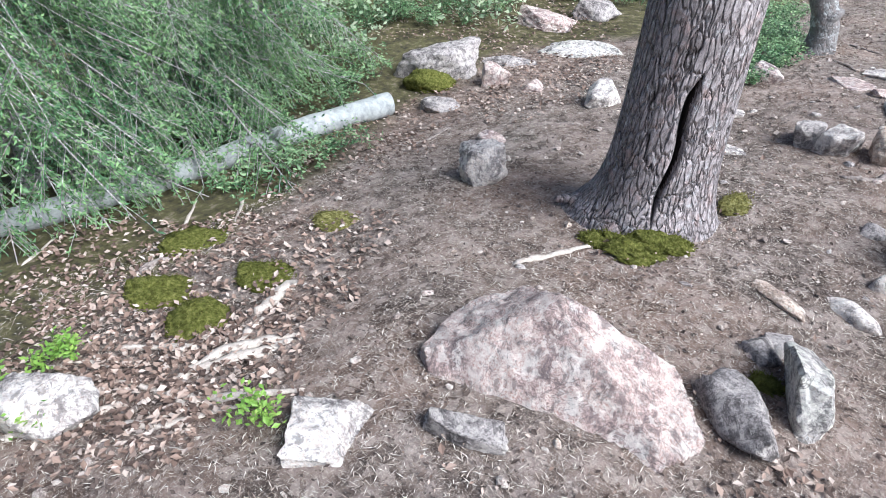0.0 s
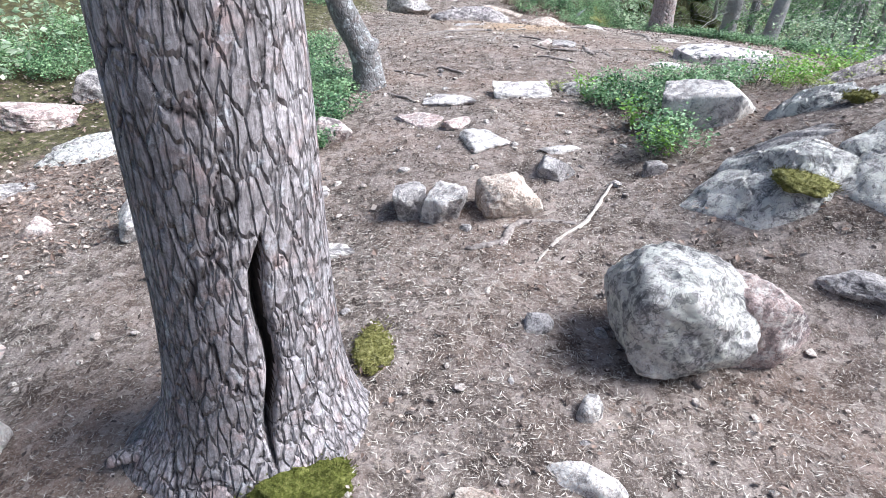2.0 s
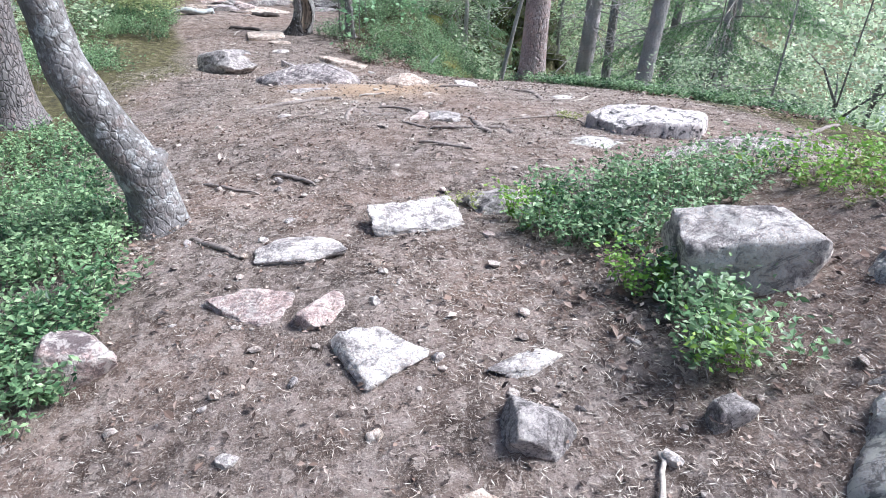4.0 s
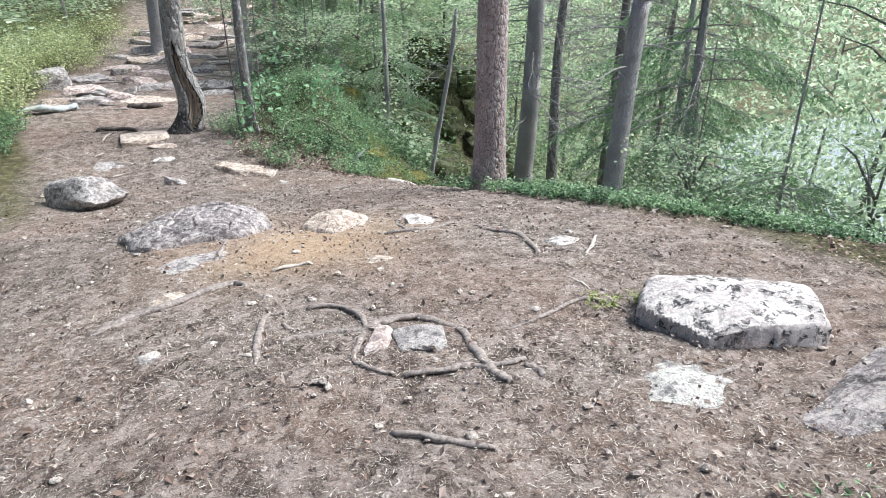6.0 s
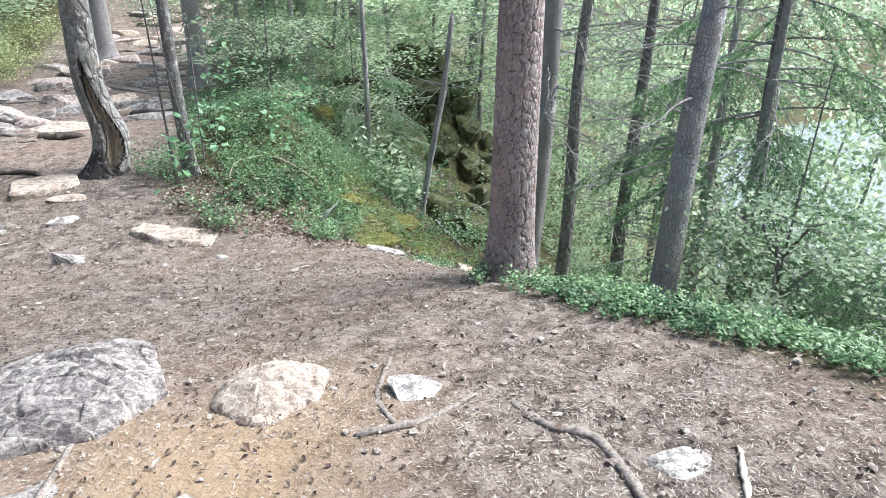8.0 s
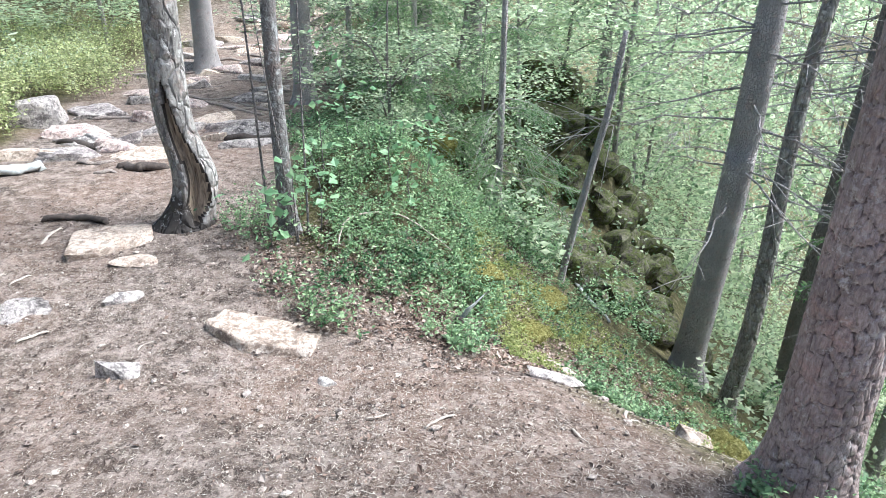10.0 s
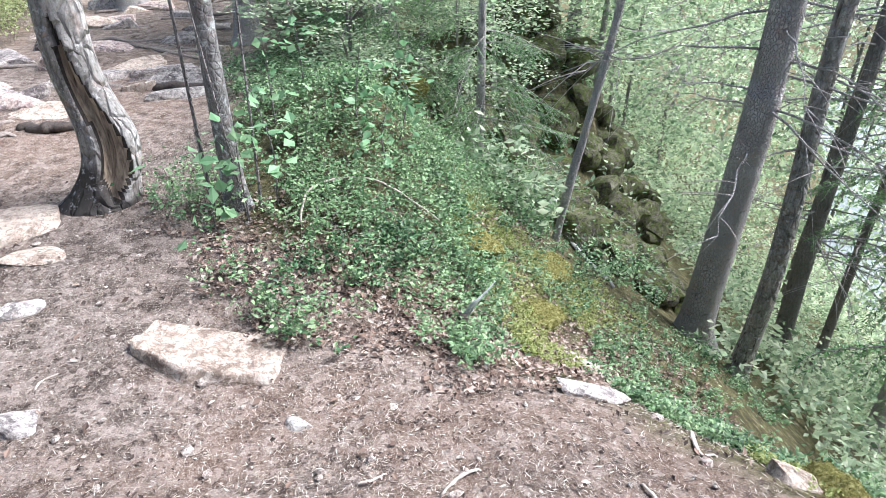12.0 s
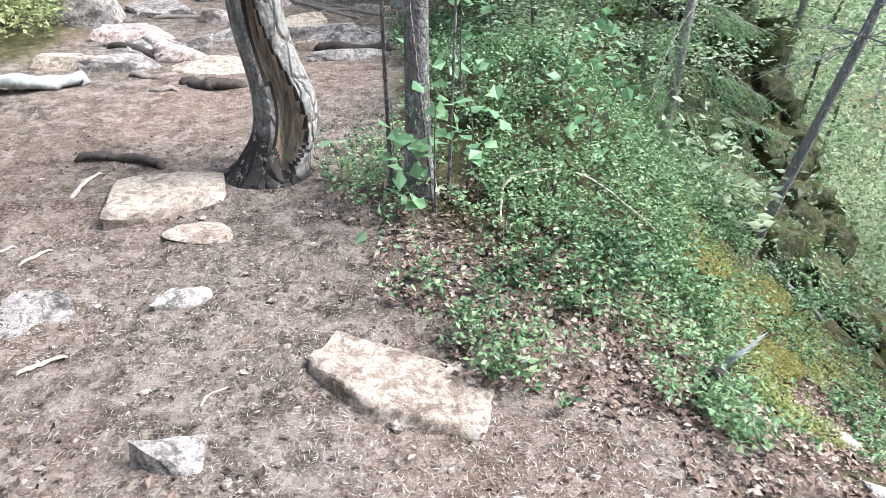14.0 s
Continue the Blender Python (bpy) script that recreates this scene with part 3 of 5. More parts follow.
bedrock("lichened bedrock hump with yellow moss", 1.66, 2.64, 0.42, 0.34, 0.12, ROCK_LICHEN, -10, 4, 47)
bedrock("flat lichened slab among moss", 1.98, 2.5, 0.5, 0.4, 0.05, ROCK_LICHEN, 12, 3, 146, blocks=0.2)
rock("reddish stone in the bank under the shrubs", -1.06, 3.0, 0.26, 0.2, 0.13, ROCK_PINK, 20, 0.4, (0, 0), 147)
rock("grey block of stone in the bank under the shrubs", -1.5, 3.0, 0.3, 0.22, 0.14, ROCK_GREY, 10, 0.4, (0, 0), 148)
bedrock("long dark edge of bedrock", 2.55, 3.35, 1.7, 0.4, 0.15, ROCK_BED, 28, 6, 48, (0.1, 0.6))
bedrock("layered hump of pale bedrock", 2.3, 4.7, 1.3, 0.5, 0.08, ROCK_BED, 8, 5, 49, (0.1, 0.6))
rock("low grey slab under the outcrop", 1.62, 1.3, 0.6, 0.2, 0.08, ROCK_GREY, -18, 0.4, (0, 0), 50)
rock("white flat stone beside the pine", -1.0, 2.3, 0.26, 0.2, 0.05, ROCK_WHITE, 25, 0.5, (0, 0), 51, facets=5, sharp=6)
rock("white flat stone with dark lichen", -0.72, 1.74, 0.34, 0.17, 0.05, ROCK_WHITE, 12, 0.5, (0, 0), 52, facets=5, sharp=6)
rock("small grey stone in the needles", 0.28, 1.15, 0.12, 0.11, 0.09, ROCK_GREY, 0, 0.3, (0, 0), 53, 3)
rock("small white pointed stone", 0.44, 0.72, 0.1, 0.09, 0.11, ROCK_WHITE, 20, 0.25, (0, 0), 54, 3)
rock("flat white stone on the needles", 0.42, 0.46, 0.26, 0.11, 0.06, ROCK_WHITE, -15, 0.4, (0, 0), 55, 3)
rock("flat tan flake of stone", 0.17, 0.33, 0.28, 0.1, 0.05, ROCK_TAN, -12, 0.4, (0, 0), 56, 3)
rock("grey pointed stone in the needles", 0.30, 0.05, 0.17, 0.15, 0.1, ROCK_GREY, 12, 0.3, (0, 0), 57, 3)
bedrock("layered hump of grey bedrock in the path", -0.52, 8.05, 1.0, 1.2, 0.2, ROCK_BED, -30, 7, 58, (0.1, -0.9), peak=(0.1, 0.3), blocks=0.35)
bedrock("worn grey slab flush with the soil", -0.55, 7.15, 0.42, 0.65, 0.05, ROCK_GREY, -35, 3, 60, blocks=0.18)
bedrock("sandy pointed rock in the path", 0.42, 7.75, 0.5, 0.6, 0.13, ROCK_TAN, -15, 3, 61, blocks=0.18)
rock("white flat stone held by roots", 1.0, 7.5, 0.24, 0.2, 0.06, ROCK_WHITE, -15, 0.4, (0, 0), 62, 3)
rock("thin pale flat stone", 1.78, 6.72, 0.28, 0.16, 0.03, ROCK_WHITE, 0, 0.5, (0, 0), 63, 3)
rock("dark rock edging the path", -1.75, 9.85, 0.75, 0.5, 0.3, ROCK_GREY, -30, 0.3, (0, -8), 64, 4, name="boulder")
bedrock("white boulder blotched with black lichen", 1.97, 5.42, 0.9, 0.72, 0.19, ROCK_SPOT, -14, 3, 65, (0.3, 0.3), "boulder", 5, (0.0, -0.1), 0.1, 0.16, blocks=0.12, cuts=((0.1, -0.25, 0.9), (-0.6, -0.6, 1.1), (0.2, 0.3, 1.0)), corners=5)
bedrock("low grey lichened rock", 1.42, 5.0, 0.5, 0.4, 0.06, ROCK_LICHEN, 0, 3, 66, blocks=0.18)
rock("grey stone ringed by roots", 0.53, 5.62, 0.24, 0.22, 0.07, ROCK_GREY, -10, 0.4, (6, 0), 67, 4)
rock("narrow pale stone ringed by roots", 0.37, 5.66, 0.12, 0.3, 0.05, ROCK_PINK, -24, 0.4, (0, 0), 68, 3)
rock("small tan stone beside a root", -0.6, 6.62, 0.24, 0.16, 0.06, ROCK_TAN, 10, 0.4, (0, 0), 69, 3)
rock("small flat pale stone", -0.62, 5.92, 0.13, 0.12, 0.03, ROCK_WHITE, 10, 0.4, (0, 0), 70, 3)
rock("low tan stone sunk in the soil", 0.55, 6.72, 0.2, 0.1, 0.03, ROCK_TAN, 0, 0.5, (0, 0), 71, 3)
rock("smooth grey slab beside a split tree", -1.47, 12.2, 0.6, 0.56, 0.15, ROCK_TAN, 10, 0.5, (3, 0), 372, 4, 9, 12, 0.03, 0.15, dz=-0.095)
rock("low worn slab in the soil", -1.22, 11.85, 0.34, 0.2, 0.03, ROCK_TAN, 0, 0.6, (0, 0), 73, 3)
rock("small rough white stone", -1.17, 11.36, 0.26, 0.13, 0.06, ROCK_WHITE, 8, 0.4, (0, 0), 74, 3)
rock("grey wedge of rock in the path", -0.86, 10.54, 0.42, 0.32, 0.14, ROCK_GREY, -25, 0.5, (0, 6), 375, 4, 4, 14, 0.05, 0.3, dz=-0.06)
bedrock("grey rounded slab edging the path", -1.78, 11.3, 0.45, 0.42, 0.05, ROCK_GREY, 0, 2, 76, blocks=0.18)
rock("pale angular slab sunk in the soil", -0.23, 10.83, 0.78, 0.44, 0.14, ROCK_TAN, -16, 0.5, (0, 7), 382, 4, 4, 14, 0.05, 0.12, dz=-0.085)
rock("small white stone on the needles", 0.15, 10.29, 0.13, 0.08, 0.04, ROCK_WHITE, -30, 0.4, (0, 0), 78, 3)
rock("pale curved slab on the slope", 1.82, 11.1, 0.38, 0.2, 0.05, ROCK_PINK, -25, 0.5, (0, 14), 79, 4)
rock("pale curved slab on the slope", 1.48, 10.32, 0.36, 0.16, 0.06, ROCK_WHITE, -28, 0.5, (0, 16), 80, 4)
rock("small brown mossy stone on the edge", 1.98, 9.62, 0.2, 0.18, 0.12, ROCK_TAN, 0, 0.4, (0, 0), 81, 3)
rock("grey rounded boulder beside the path", -3.4, 16.0, 0.7, 0.55, 0.34, ROCK_GREY, 0, 0.3, (0, 0), 82, 4, name="boulder")
bedrock("grey rock ledge across the path", -2.4, 14.85, 0.8, 0.5, 0.12, ROCK_GREY, -20, 4, 83)
bedrock("pale rock ledge across the path", -1.7, 14.4, 1.0, 0.6, 0.08, ROCK_TAN, 0, 4, 84, (0.1, -0.6))
bedrock("dark rock step across the path", -0.72, 15.25, 0.9, 0.5, 0.16, ROCK_GREY, -8, 4, 85, (0.1, -0.6))
r = np.random.default_rng(12)
for i in range(46):
    y = 14.3 + 11 * (i / 46) ** 1.2
    x = -1.9 + 0.06 * (y - 14) + r.uniform(-1.3, 1.3)
    w = r.uniform(0.4, 1.0) * (0.8 + 0.04 * (y - 14))
    rock("worn thin rock shelf in the rising path", x, y, w, w * r.uniform(0.35, 0.6), 0.13 + r.uniform(0, 0.05), (ROCK_BED, ROCK_TAN, ROCK_PINK, ROCK_GREY)[i % 4], r.uniform(-25, 25), 0.35, (r.uniform(-6, 2), r.uniform(-6, 6)), 900 + i, 4, 6, 14, 0.07, dz=-0.05, name="outcrop", group="rock shelves")
for i in range(80):
    y = r.uniform(15.2, 18.4)
    x = 1.5 + 0.55 * (y - 14) + r.uniform(-0.9, 2.8)
    w = r.uniform(0.35, 0.8)
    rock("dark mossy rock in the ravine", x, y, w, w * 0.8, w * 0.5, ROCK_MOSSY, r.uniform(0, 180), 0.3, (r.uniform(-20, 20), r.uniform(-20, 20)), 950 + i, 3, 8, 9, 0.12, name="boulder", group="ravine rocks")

for i in range(46):
    y = r.uniform(13.5, 15.6)
    x = r.uniform(3.1, 4.9)
    w = r.uniform(0.3, 0.7)
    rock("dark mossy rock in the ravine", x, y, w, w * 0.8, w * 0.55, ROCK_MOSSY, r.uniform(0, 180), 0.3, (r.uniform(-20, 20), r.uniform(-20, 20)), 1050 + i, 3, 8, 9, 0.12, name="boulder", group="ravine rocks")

r = np.random.default_rng(33)
for i in range(70):
    x, y = r.uniform(-0.9, 1.0), r.uniform(1.2, 4.6)
    if i >= 45:
        x, y = r.uniform(-1.2, 1.2), r.uniform(-1.2, 1.4)
    w = r.uniform(0.03, 0.075)
    rock("small loose chip of stone on the path", x, y, w, w * r.uniform(0.5, 0.9), w * 0.45, (ROCK_WHITE, ROCK_PINK, ROCK_GREY, ROCK_TAN)[i % 4], r.uniform(0, 180), 0.3, (r.uniform(-15, 15), r.uniform(-15, 15)), 1200 + i, 2, 5, 12, 0.05, name="stone_chip", group="stone chips")

# ---------- trunks ----------


def iu0(u, nu):
    return np.floor(u / u.max() * nu * 0.5)


def plates(u, w, cell, seed, crisp=17.0):
    """Distance to the border of jittered cells on a cylinder: 0 in the cracks, up to 1 on a plate."""
    nu = max(4, int(round(u.max() / cell[0])))
    nw = int(w.max() / cell[1]) + 6
    r = np.random.default_rng(seed)
    jit = r.uniform(0.1, 0.9, (nu, nw + 2, 2))
    q = np.stack([np.cos(u / u.max() * 2 * np.pi), np.sin(u / u.max() * 2 * np.pi), w * 2.2], 1)
    cu = u / u.max() * nu * 0.999 + 0.42 * fnoise(q, 3.0, seed + 5, 3) + 0.1 * fnoise(q, 17.0, seed + 7, 2)
    cw = w / cell[1] + 0.5 * fnoise(q, 2.6, seed + 6, 3) + 0.5 * np.sin(iu0(u, nu) * 2.3)
    cw = cw + 2
    iu, iw = np.floor(cu).astype(int), np.floor(cw).astype(int)
    d1 = np.full(len(u), 9.0)
    d2 = np.full(len(u), 9.0)
    for du in (-1, 0, 1):
        for dw in (-1, 0, 1):
            ku, kw = (iu + du) % nu, np.clip(iw + dw, -1, nw) + 1
            px, py = iu + du + jit[ku, kw, 0], iw + dw + jit[ku, kw, 1]
            d = np.hypot(cu - px, cw - py)
            d2 = np.where(d < d1, d1, np.minimum(d2, d))
            d1 = np.minimum(d1, d)
    return np.clip((d2 - d1) * crisp, 0, 1)


def trunk_mesh(path, radii, sides, depth=0.0, cell=(0.08, 0.14), seed=3, flare=(), slit=None, crisp=17.0):
    """A trunk with bark plates and root flares. flare: (angle, reach) pairs in degrees and metres."""
    path, radii = np.array(path), np.array(radii)
    n = len(path)
    th = np.linspace(0, 2 * np.pi, sides, endpoint=False)
    hgt = path[:, 2] - path[0, 2]
    R = radii[:, None] * np.ones((n, sides))
    for ang, reach in flare:
        near = np.cos(th - radians(ang))
        R += reach * np.exp(-hgt / 0.13)[:, None] * np.clip(near, 0, 1)[None] ** 5
    T, H = np.meshgrid(th, hgt)
    if depth:
        p = plates((T * radii.mean()).ravel(), H.ravel(), cell, seed, crisp).reshape(n, sides)
        p2 = plates((T * radii.mean()).ravel(), H.ravel(), (cell[0] * 0.45, cell[1] * 0.4), seed + 1).reshape(n, sides)
        R += depth * (np.clip(p, 0, 1) ** 0.45 - 0.85) + 0.12 * depth * (p2 - 0.7)
    if slit:
        ang, z0, z1, wide, deep = slit
        mid = radians(ang) + 0.16 * (H - z0) / (z1 - z0) + 0.05 * np.sin(H * 14)
        ww = wide * (0.5 + 0.7 * np.clip((H - z0) / (z1 - z0), 0, 1)) * np.clip((z1 - H) / 0.12, 0.05, 1) * np.clip((H - z0) / 0.15, 0.05, 1)
        g = np.exp(-(((T - mid) * radii.mean() / ww) ** 2)) * (H > z0) * (H < z1)
        R -= deep * g
    x = path[:, None, 0] + R * np.cos(T)
    y = path[:, None, 1] + R * np.sin(T)
    z = path[:, None, 2] + 0 * T
    v = np.stack([x, y, z], -1).reshape(-1, 3)
    i = np.arange(n - 1)[:, None] * sides
    j = np.arange(sides)[None]
    k = (j + 1) % sides
    f = np.stack([i + j, i + k, i + sides + k, i + sides + j], -1).reshape(-1, 4)
    trunk_mesh.furrow = (1 - p).ravel() if depth else np.zeros(n * sides)
    return v, f


def add_furrow(ob):
    """Marks the furrows between bark plates, where the inner bark is darker."""
    at = ob.data.attributes.new("furrow", "FLOAT", "POINT")
    at.data.foreach_set("value", trunk_mesh.furrow.astype(np.float32))


def tree(name, label, x, y, r0, height, material, lean=(0, 0), bend=0.0, sides=28, depth=0.006, cell=(0.05, 0.08), seed=1, flare=True, step=0.05, group="", sunk=0.1, category="tree", dz=0.0, crisp=17.0):
    """A standing tree; returns its root object and a function that gives the trunk's axis at a height."""
    base = on_ground(x, y, dz)
    ob = group_empty(name, base, label, category, group)
    r = np.random.default_rng(seed)
    hs = np.r_[np.arange(-sunk, 2.6, step), np.arange(2.6, height, 0.2)]
    wob = r.uniform(0, 6, 2)

    def axis(h):
        h = np.asarray(h, float)
        s = np.clip(h, 0, None)
        return np.stack([lean[0] * s + bend * np.sin(s * 1.1 + wob[0]) - bend * np.sin(wob[0]), lean[1] * s + bend * np.sin(s * 1.3 + wob[1]) - bend * np.sin(wob[1]), h], -1)

    rad = r0 * (1 - 0.75 * np.clip(hs / height, 0, 1)) * (1 + 0.28 * np.exp(-np.clip(hs, 0, 9) / 0.16))
    fl = [(a, r0 * r.uniform(0.3, 0.75)) for a in np.linspace(0, 300, 5) + r.uniform(-20, 20, 5)] if flare else ()
    v, f = trunk_mesh(axis(hs), rad, sides, depth, cell, seed, fl, None, crisp)
    add_furrow(mesh_object("trunk", v, f, material, ob))
    return ob, axis, (lambda h: r0 * (1 - 0.75 * h / height))


def old_pine():
    """The thick pine with deep bark plates and a split in its bark."""
    at = on_ground(-0.635, 0.625, 0)
    ob = group_empty("pine_tree", at, "thick old pine with deeply cracked grey bark and a dark slit", "tree")
    hs = np.r_[np.arange(-0.12, 2.2, 0.009), np.arange(2.2, 9, 0.15)]
    path = np.stack([-0.03 * hs + 0.02 * np.sin(hs), -0.02 * hs, hs], -1)
    rad = 0.26 * (1 - 0.06 * np.clip(hs, 0, 8)) * (1 + 0.26 * np.exp(-np.clip(hs, 0, 9) / 0.18))
    v, f = trunk_mesh(path, rad, 360, 0.011, (0.155, 0.46), 4, [(200, 0.17), (262, 0.10), (330, 0.14), (20, 0.1), (90, 0.12), (150, 0.1)], (-62 % 360, 0.2, 0.97, 0.015, 0.09))
    trunk = mesh_object("trunk", v, f, BARK_PINE, ob)
    add_furrow(trunk)
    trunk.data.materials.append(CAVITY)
    c = v[f].mean(1)
    mid = np.stack([np.interp(c[:, 2], hs, path[:, 0]), np.interp(c[:, 2], hs, path[:, 1])], 1)
    off = np.hypot(*(c[:, :2] - mid).T)
    ang = np.degrees(np.arctan2(c[:, 1] - mid[:, 1], c[:, 0] - mid[:, 0])) % 360
    # faces deep in the slit turn near-black: its shade put into the colour
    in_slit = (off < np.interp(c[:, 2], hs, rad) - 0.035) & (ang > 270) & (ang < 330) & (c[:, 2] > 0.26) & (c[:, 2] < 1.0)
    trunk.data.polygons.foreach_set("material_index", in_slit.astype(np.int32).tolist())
    for k, a in enumerate((205, 325, 20)):
        w = np.array([np.cos(radians(a)), np.sin(radians(a))])
        pts = np.array([(*(w * d + r0 * np.array([-w[1], w[0]])), 0.13 - 0.32 * d) for d, r0 in ((0.22, 0), (0.32, 0.01), (0.42, 0.03), (0.5, 0.02))])
        pts[:, 2] = [0.05, 0.015, -0.015, -0.05]
        vv, ff = tube(smooth_path(pts, 6), np.linspace(0.055, 0.016, 19), 12, 0.3, k + 3)
        mesh_object("root", vv, ff, BARK_PINE, ob)
    return ob


old_pine()


def branch(parent, start, way, length, r0, material, seed, droop=0.25, forks=3, name="branch"):
    """A dead or living branch with side twigs, one mesh."""
    r = np.random.default_rng(seed)
    way = unit(np.array(way, float))
    s = np.linspace(0, 1, 8)
    pts = np.array(start) + way * (s * length)[:, None] + np.array([0, 0, -droop * length]) * (s**2)[:, None]
    pts[1:] += r.normal(size=(7, 3)) * 0.03 * length * s[1:, None]
    V, F = tube(pts, r0 * (1 - 0.85 * s), 6)
    V, F = [V], [list(map(tuple, F))]
    n = len(V[0])
    tips = [pts[-1]]
    for _ in range(forks):
        k = r.integers(2, 7)
        w = unit(way + r.normal(size=3) * 0.6)
        q = pts[k] + w * (np.linspace(0, 1, 5) * length * 0.45)[:, None] + np.array([0, 0, -droop * length * 0.4]) * (np.linspace(0, 1, 5) ** 2)[:, None]
        v2, f2 = tube(q, r0 * 0.45 * np.linspace(1, 0.2, 5), 5)
        V.append(v2)
        F.append([tuple(i + n for i in g) for g in f2])
        n += len(v2)
        tips.append(q[-1])
    mesh_object(name, np.vstack(V), [g for part in F for g in part], material, parent)
    return pts, tips


def dead_branches(ob, axis, radius, count, z0, z1, length, seed, material=None, toward=None):
    r = np.random.default_rng(seed)
    for i in range(count):
        h = r.uniform(z0, z1)
        a = r.uniform(0, 6.28) if toward is None else radians(toward) + r.normal() * 0.9
        w = np.array([np.cos(a), np.sin(a), r.uniform(-0.25, 0.25)])
        branch(ob, axis(h) + w * radius(h) * 0.6, w, length * r.uniform(0.5, 1.2), 0.012, material or BARK_GREY, seed * 50 + i, 0.2, 6)


t = tree("pine_tree", "straight pine with reddish scaly bark at the slope's edge", 2.1, 9.04, 0.155, 10, BARK_RED, (0, 0), 0, 150, 0.016, (0.06, 0.08), 5, step=0.011, crisp=6.0)
t = tree("spruce_tree", "grey leaning spruce with dead white branches", 3.68, 9.4, 0.12, 9, BARK_GREY, (0.15, 0.13), 0.015, 36, 0.005, seed=8, step=0.03)
dead_branches(*t, 12, 1.2, 4.4, 1.2, 8)
t = tree("spruce_tree", "dark spruce trunk on the slope", 5.4, 10.4, 0.085, 9, BARK_DARK, (-0.01, 0), 0.02, 26, 0.005, seed=9)
dead_branches(*t, 8, 1, 5, 1.2, 9, BARK_DARK)
t = tree("spruce_tree", "tall grey spruce rising from the slope's edge", 4.1, 13.0, 0.17, 11, BARK_GREY, (0.03, -0.03), 0.02, 48, 0.006, (0.035, 0.05), 10, step=0.03)
dead_branches(*t, 36, 2.0, 5.5, 1.7, 10)
t = tree("birch_tree", "pale lichened birch trunk on the slope", 4.45, 12.65, 0.1, 9, BARK_BIRCH, (0.03, -0.03), 0.04, 28, 0.004, seed=11)
dead_branches(*t, 5, 2, 6, 1.2, 11)
t = tree("spruce_tree", "dark dead-branched spruce on the slope", 6.3, 14.0, 0.12, 10, BARK_DARK, (0.02, -0.01), 0.02, 28, 0.005, seed=12)
dead_branches(*t, 40, 1.6, 6.5, 2.0, 12, BARK_GREY)
t = tree("spruce_tree", "slim dark spruce on the slope", 7.6, 14.5, 0.075, 9, BARK_DARK, (0.02, -0.02), 0.02, 22, 0.004, seed=13)
dead_branches(*t, 34, 1.6, 7, 1.9, 13, BARK_GREY)


def split_tree():
    """A tree whose lower trunk is rotted open, bare heartwood inside."""
    ob = group_empty("birch_tree", on_ground(-1.02, 12.5), "birch with a rotted open trunk and charred base", "tree")
    hs = np.r_[np.arange(-0.1, 2.4, 0.02), np.arange(2.4, 8, 0.2)]
    sway = 0.13 * np.exp(-((hs - 0.35) / 0.35) ** 2)
    path = np.stack([0.02 + 0.035 * hs + sway, 0 * hs, hs], -1)
    rad = 0.148 * (1 - 0.08 * np.clip(hs, 0, 8)) * (1 + 0.45 * np.exp(-np.clip(hs, 0, 9) / 0.17)) + 0.02 * np.exp(-((hs - 0.4) / 0.2) ** 2)
    v, f = trunk_mesh(path, rad, 80, 0.004, (0.12, 0.1), 15, [(190, 0.14), (240, 0.1), (300, 0.06), (100, 0.1)])
    th = np.arctan2(v[:, 1] - np.interp(v[:, 2], hs, path[:, 1]), v[:, 0] - np.interp(v[:, 2], hs, path[:, 0]))
    mid = -1.35 - 0.55 * (v[:, 2] - 0.4)
    open_w = 0.62 * np.clip(1.15 - v[:, 2], 0, 1) ** 0.6 * np.clip(v[:, 2] / 0.18, 0.02, 1)
    inside = np.abs(th - mid) < open_w
    deep = np.where(inside, 0.75 * np.cos(np.clip((th - mid) / (open_w + 1e-6), -1, 1) * 1.45), 0)
    cx = np.stack([np.interp(v[:, 2], hs, path[:, 0]), np.interp(v[:, 2], hs, path[:, 1]), v[:, 2]], 1)
    v = v + (cx - v) * (deep * 0.75)[:, None]
    ridge = inside * 0.008 * np.sin(th * 60 + v[:, 2] * 9)
    v[:, 1] += ridge
    trunk = mesh_object("trunk", v, f, BARK_BIRCH, ob)
    trunk.data.materials.append(ROTTEN)
    trunk.data.materials.append(CAVITY)
    fc = f[:, 0]
    edge = inside[fc] & (np.abs(np.abs(th - mid)[fc] - open_w[fc]) < 0.08)
    idx = np.where(edge, 2, np.where(inside[fc], 1, 0))
    trunk.data.polygons.foreach_set("material_index", idx.astype(np.int32).tolist())
    char = np.clip((0.16 + 0.22 * np.clip(np.cos(th + 2.6), 0, 1) + 0.06 * fnoise(v, 16, 9, 3) - v[:, 2]) / 0.14, 0, 1)
    trunk_mesh.furrow = np.maximum(char, 0.5 * trunk_mesh.furrow)
    add_furrow(trunk)
    return ob


split_tree()
tree("rowan_tree", "slender grey-barked young tree in the shrubs", -0.13, 12.2, 0.065, 7, BARK_SMOOTH, (0.0, 0.0), 0.02, 24, 0.003, (0.03, 0.05), 16, step=0.03)
tree("sapling", "thin dark sapling stem in the shrubs", -0.28, 12.22, 0.012, 3.2, BARK_DARK, (-0.05, 0.0), 0.03, 10, 0.001, seed=17, flare=False)
tree("sapling", "thin dark sapling stem in the shrubs", 0.02, 12.12, 0.009, 2.6, BARK_DARK, (0.05, 0.0), 0.03, 10, 0.001, seed=18, flare=False)
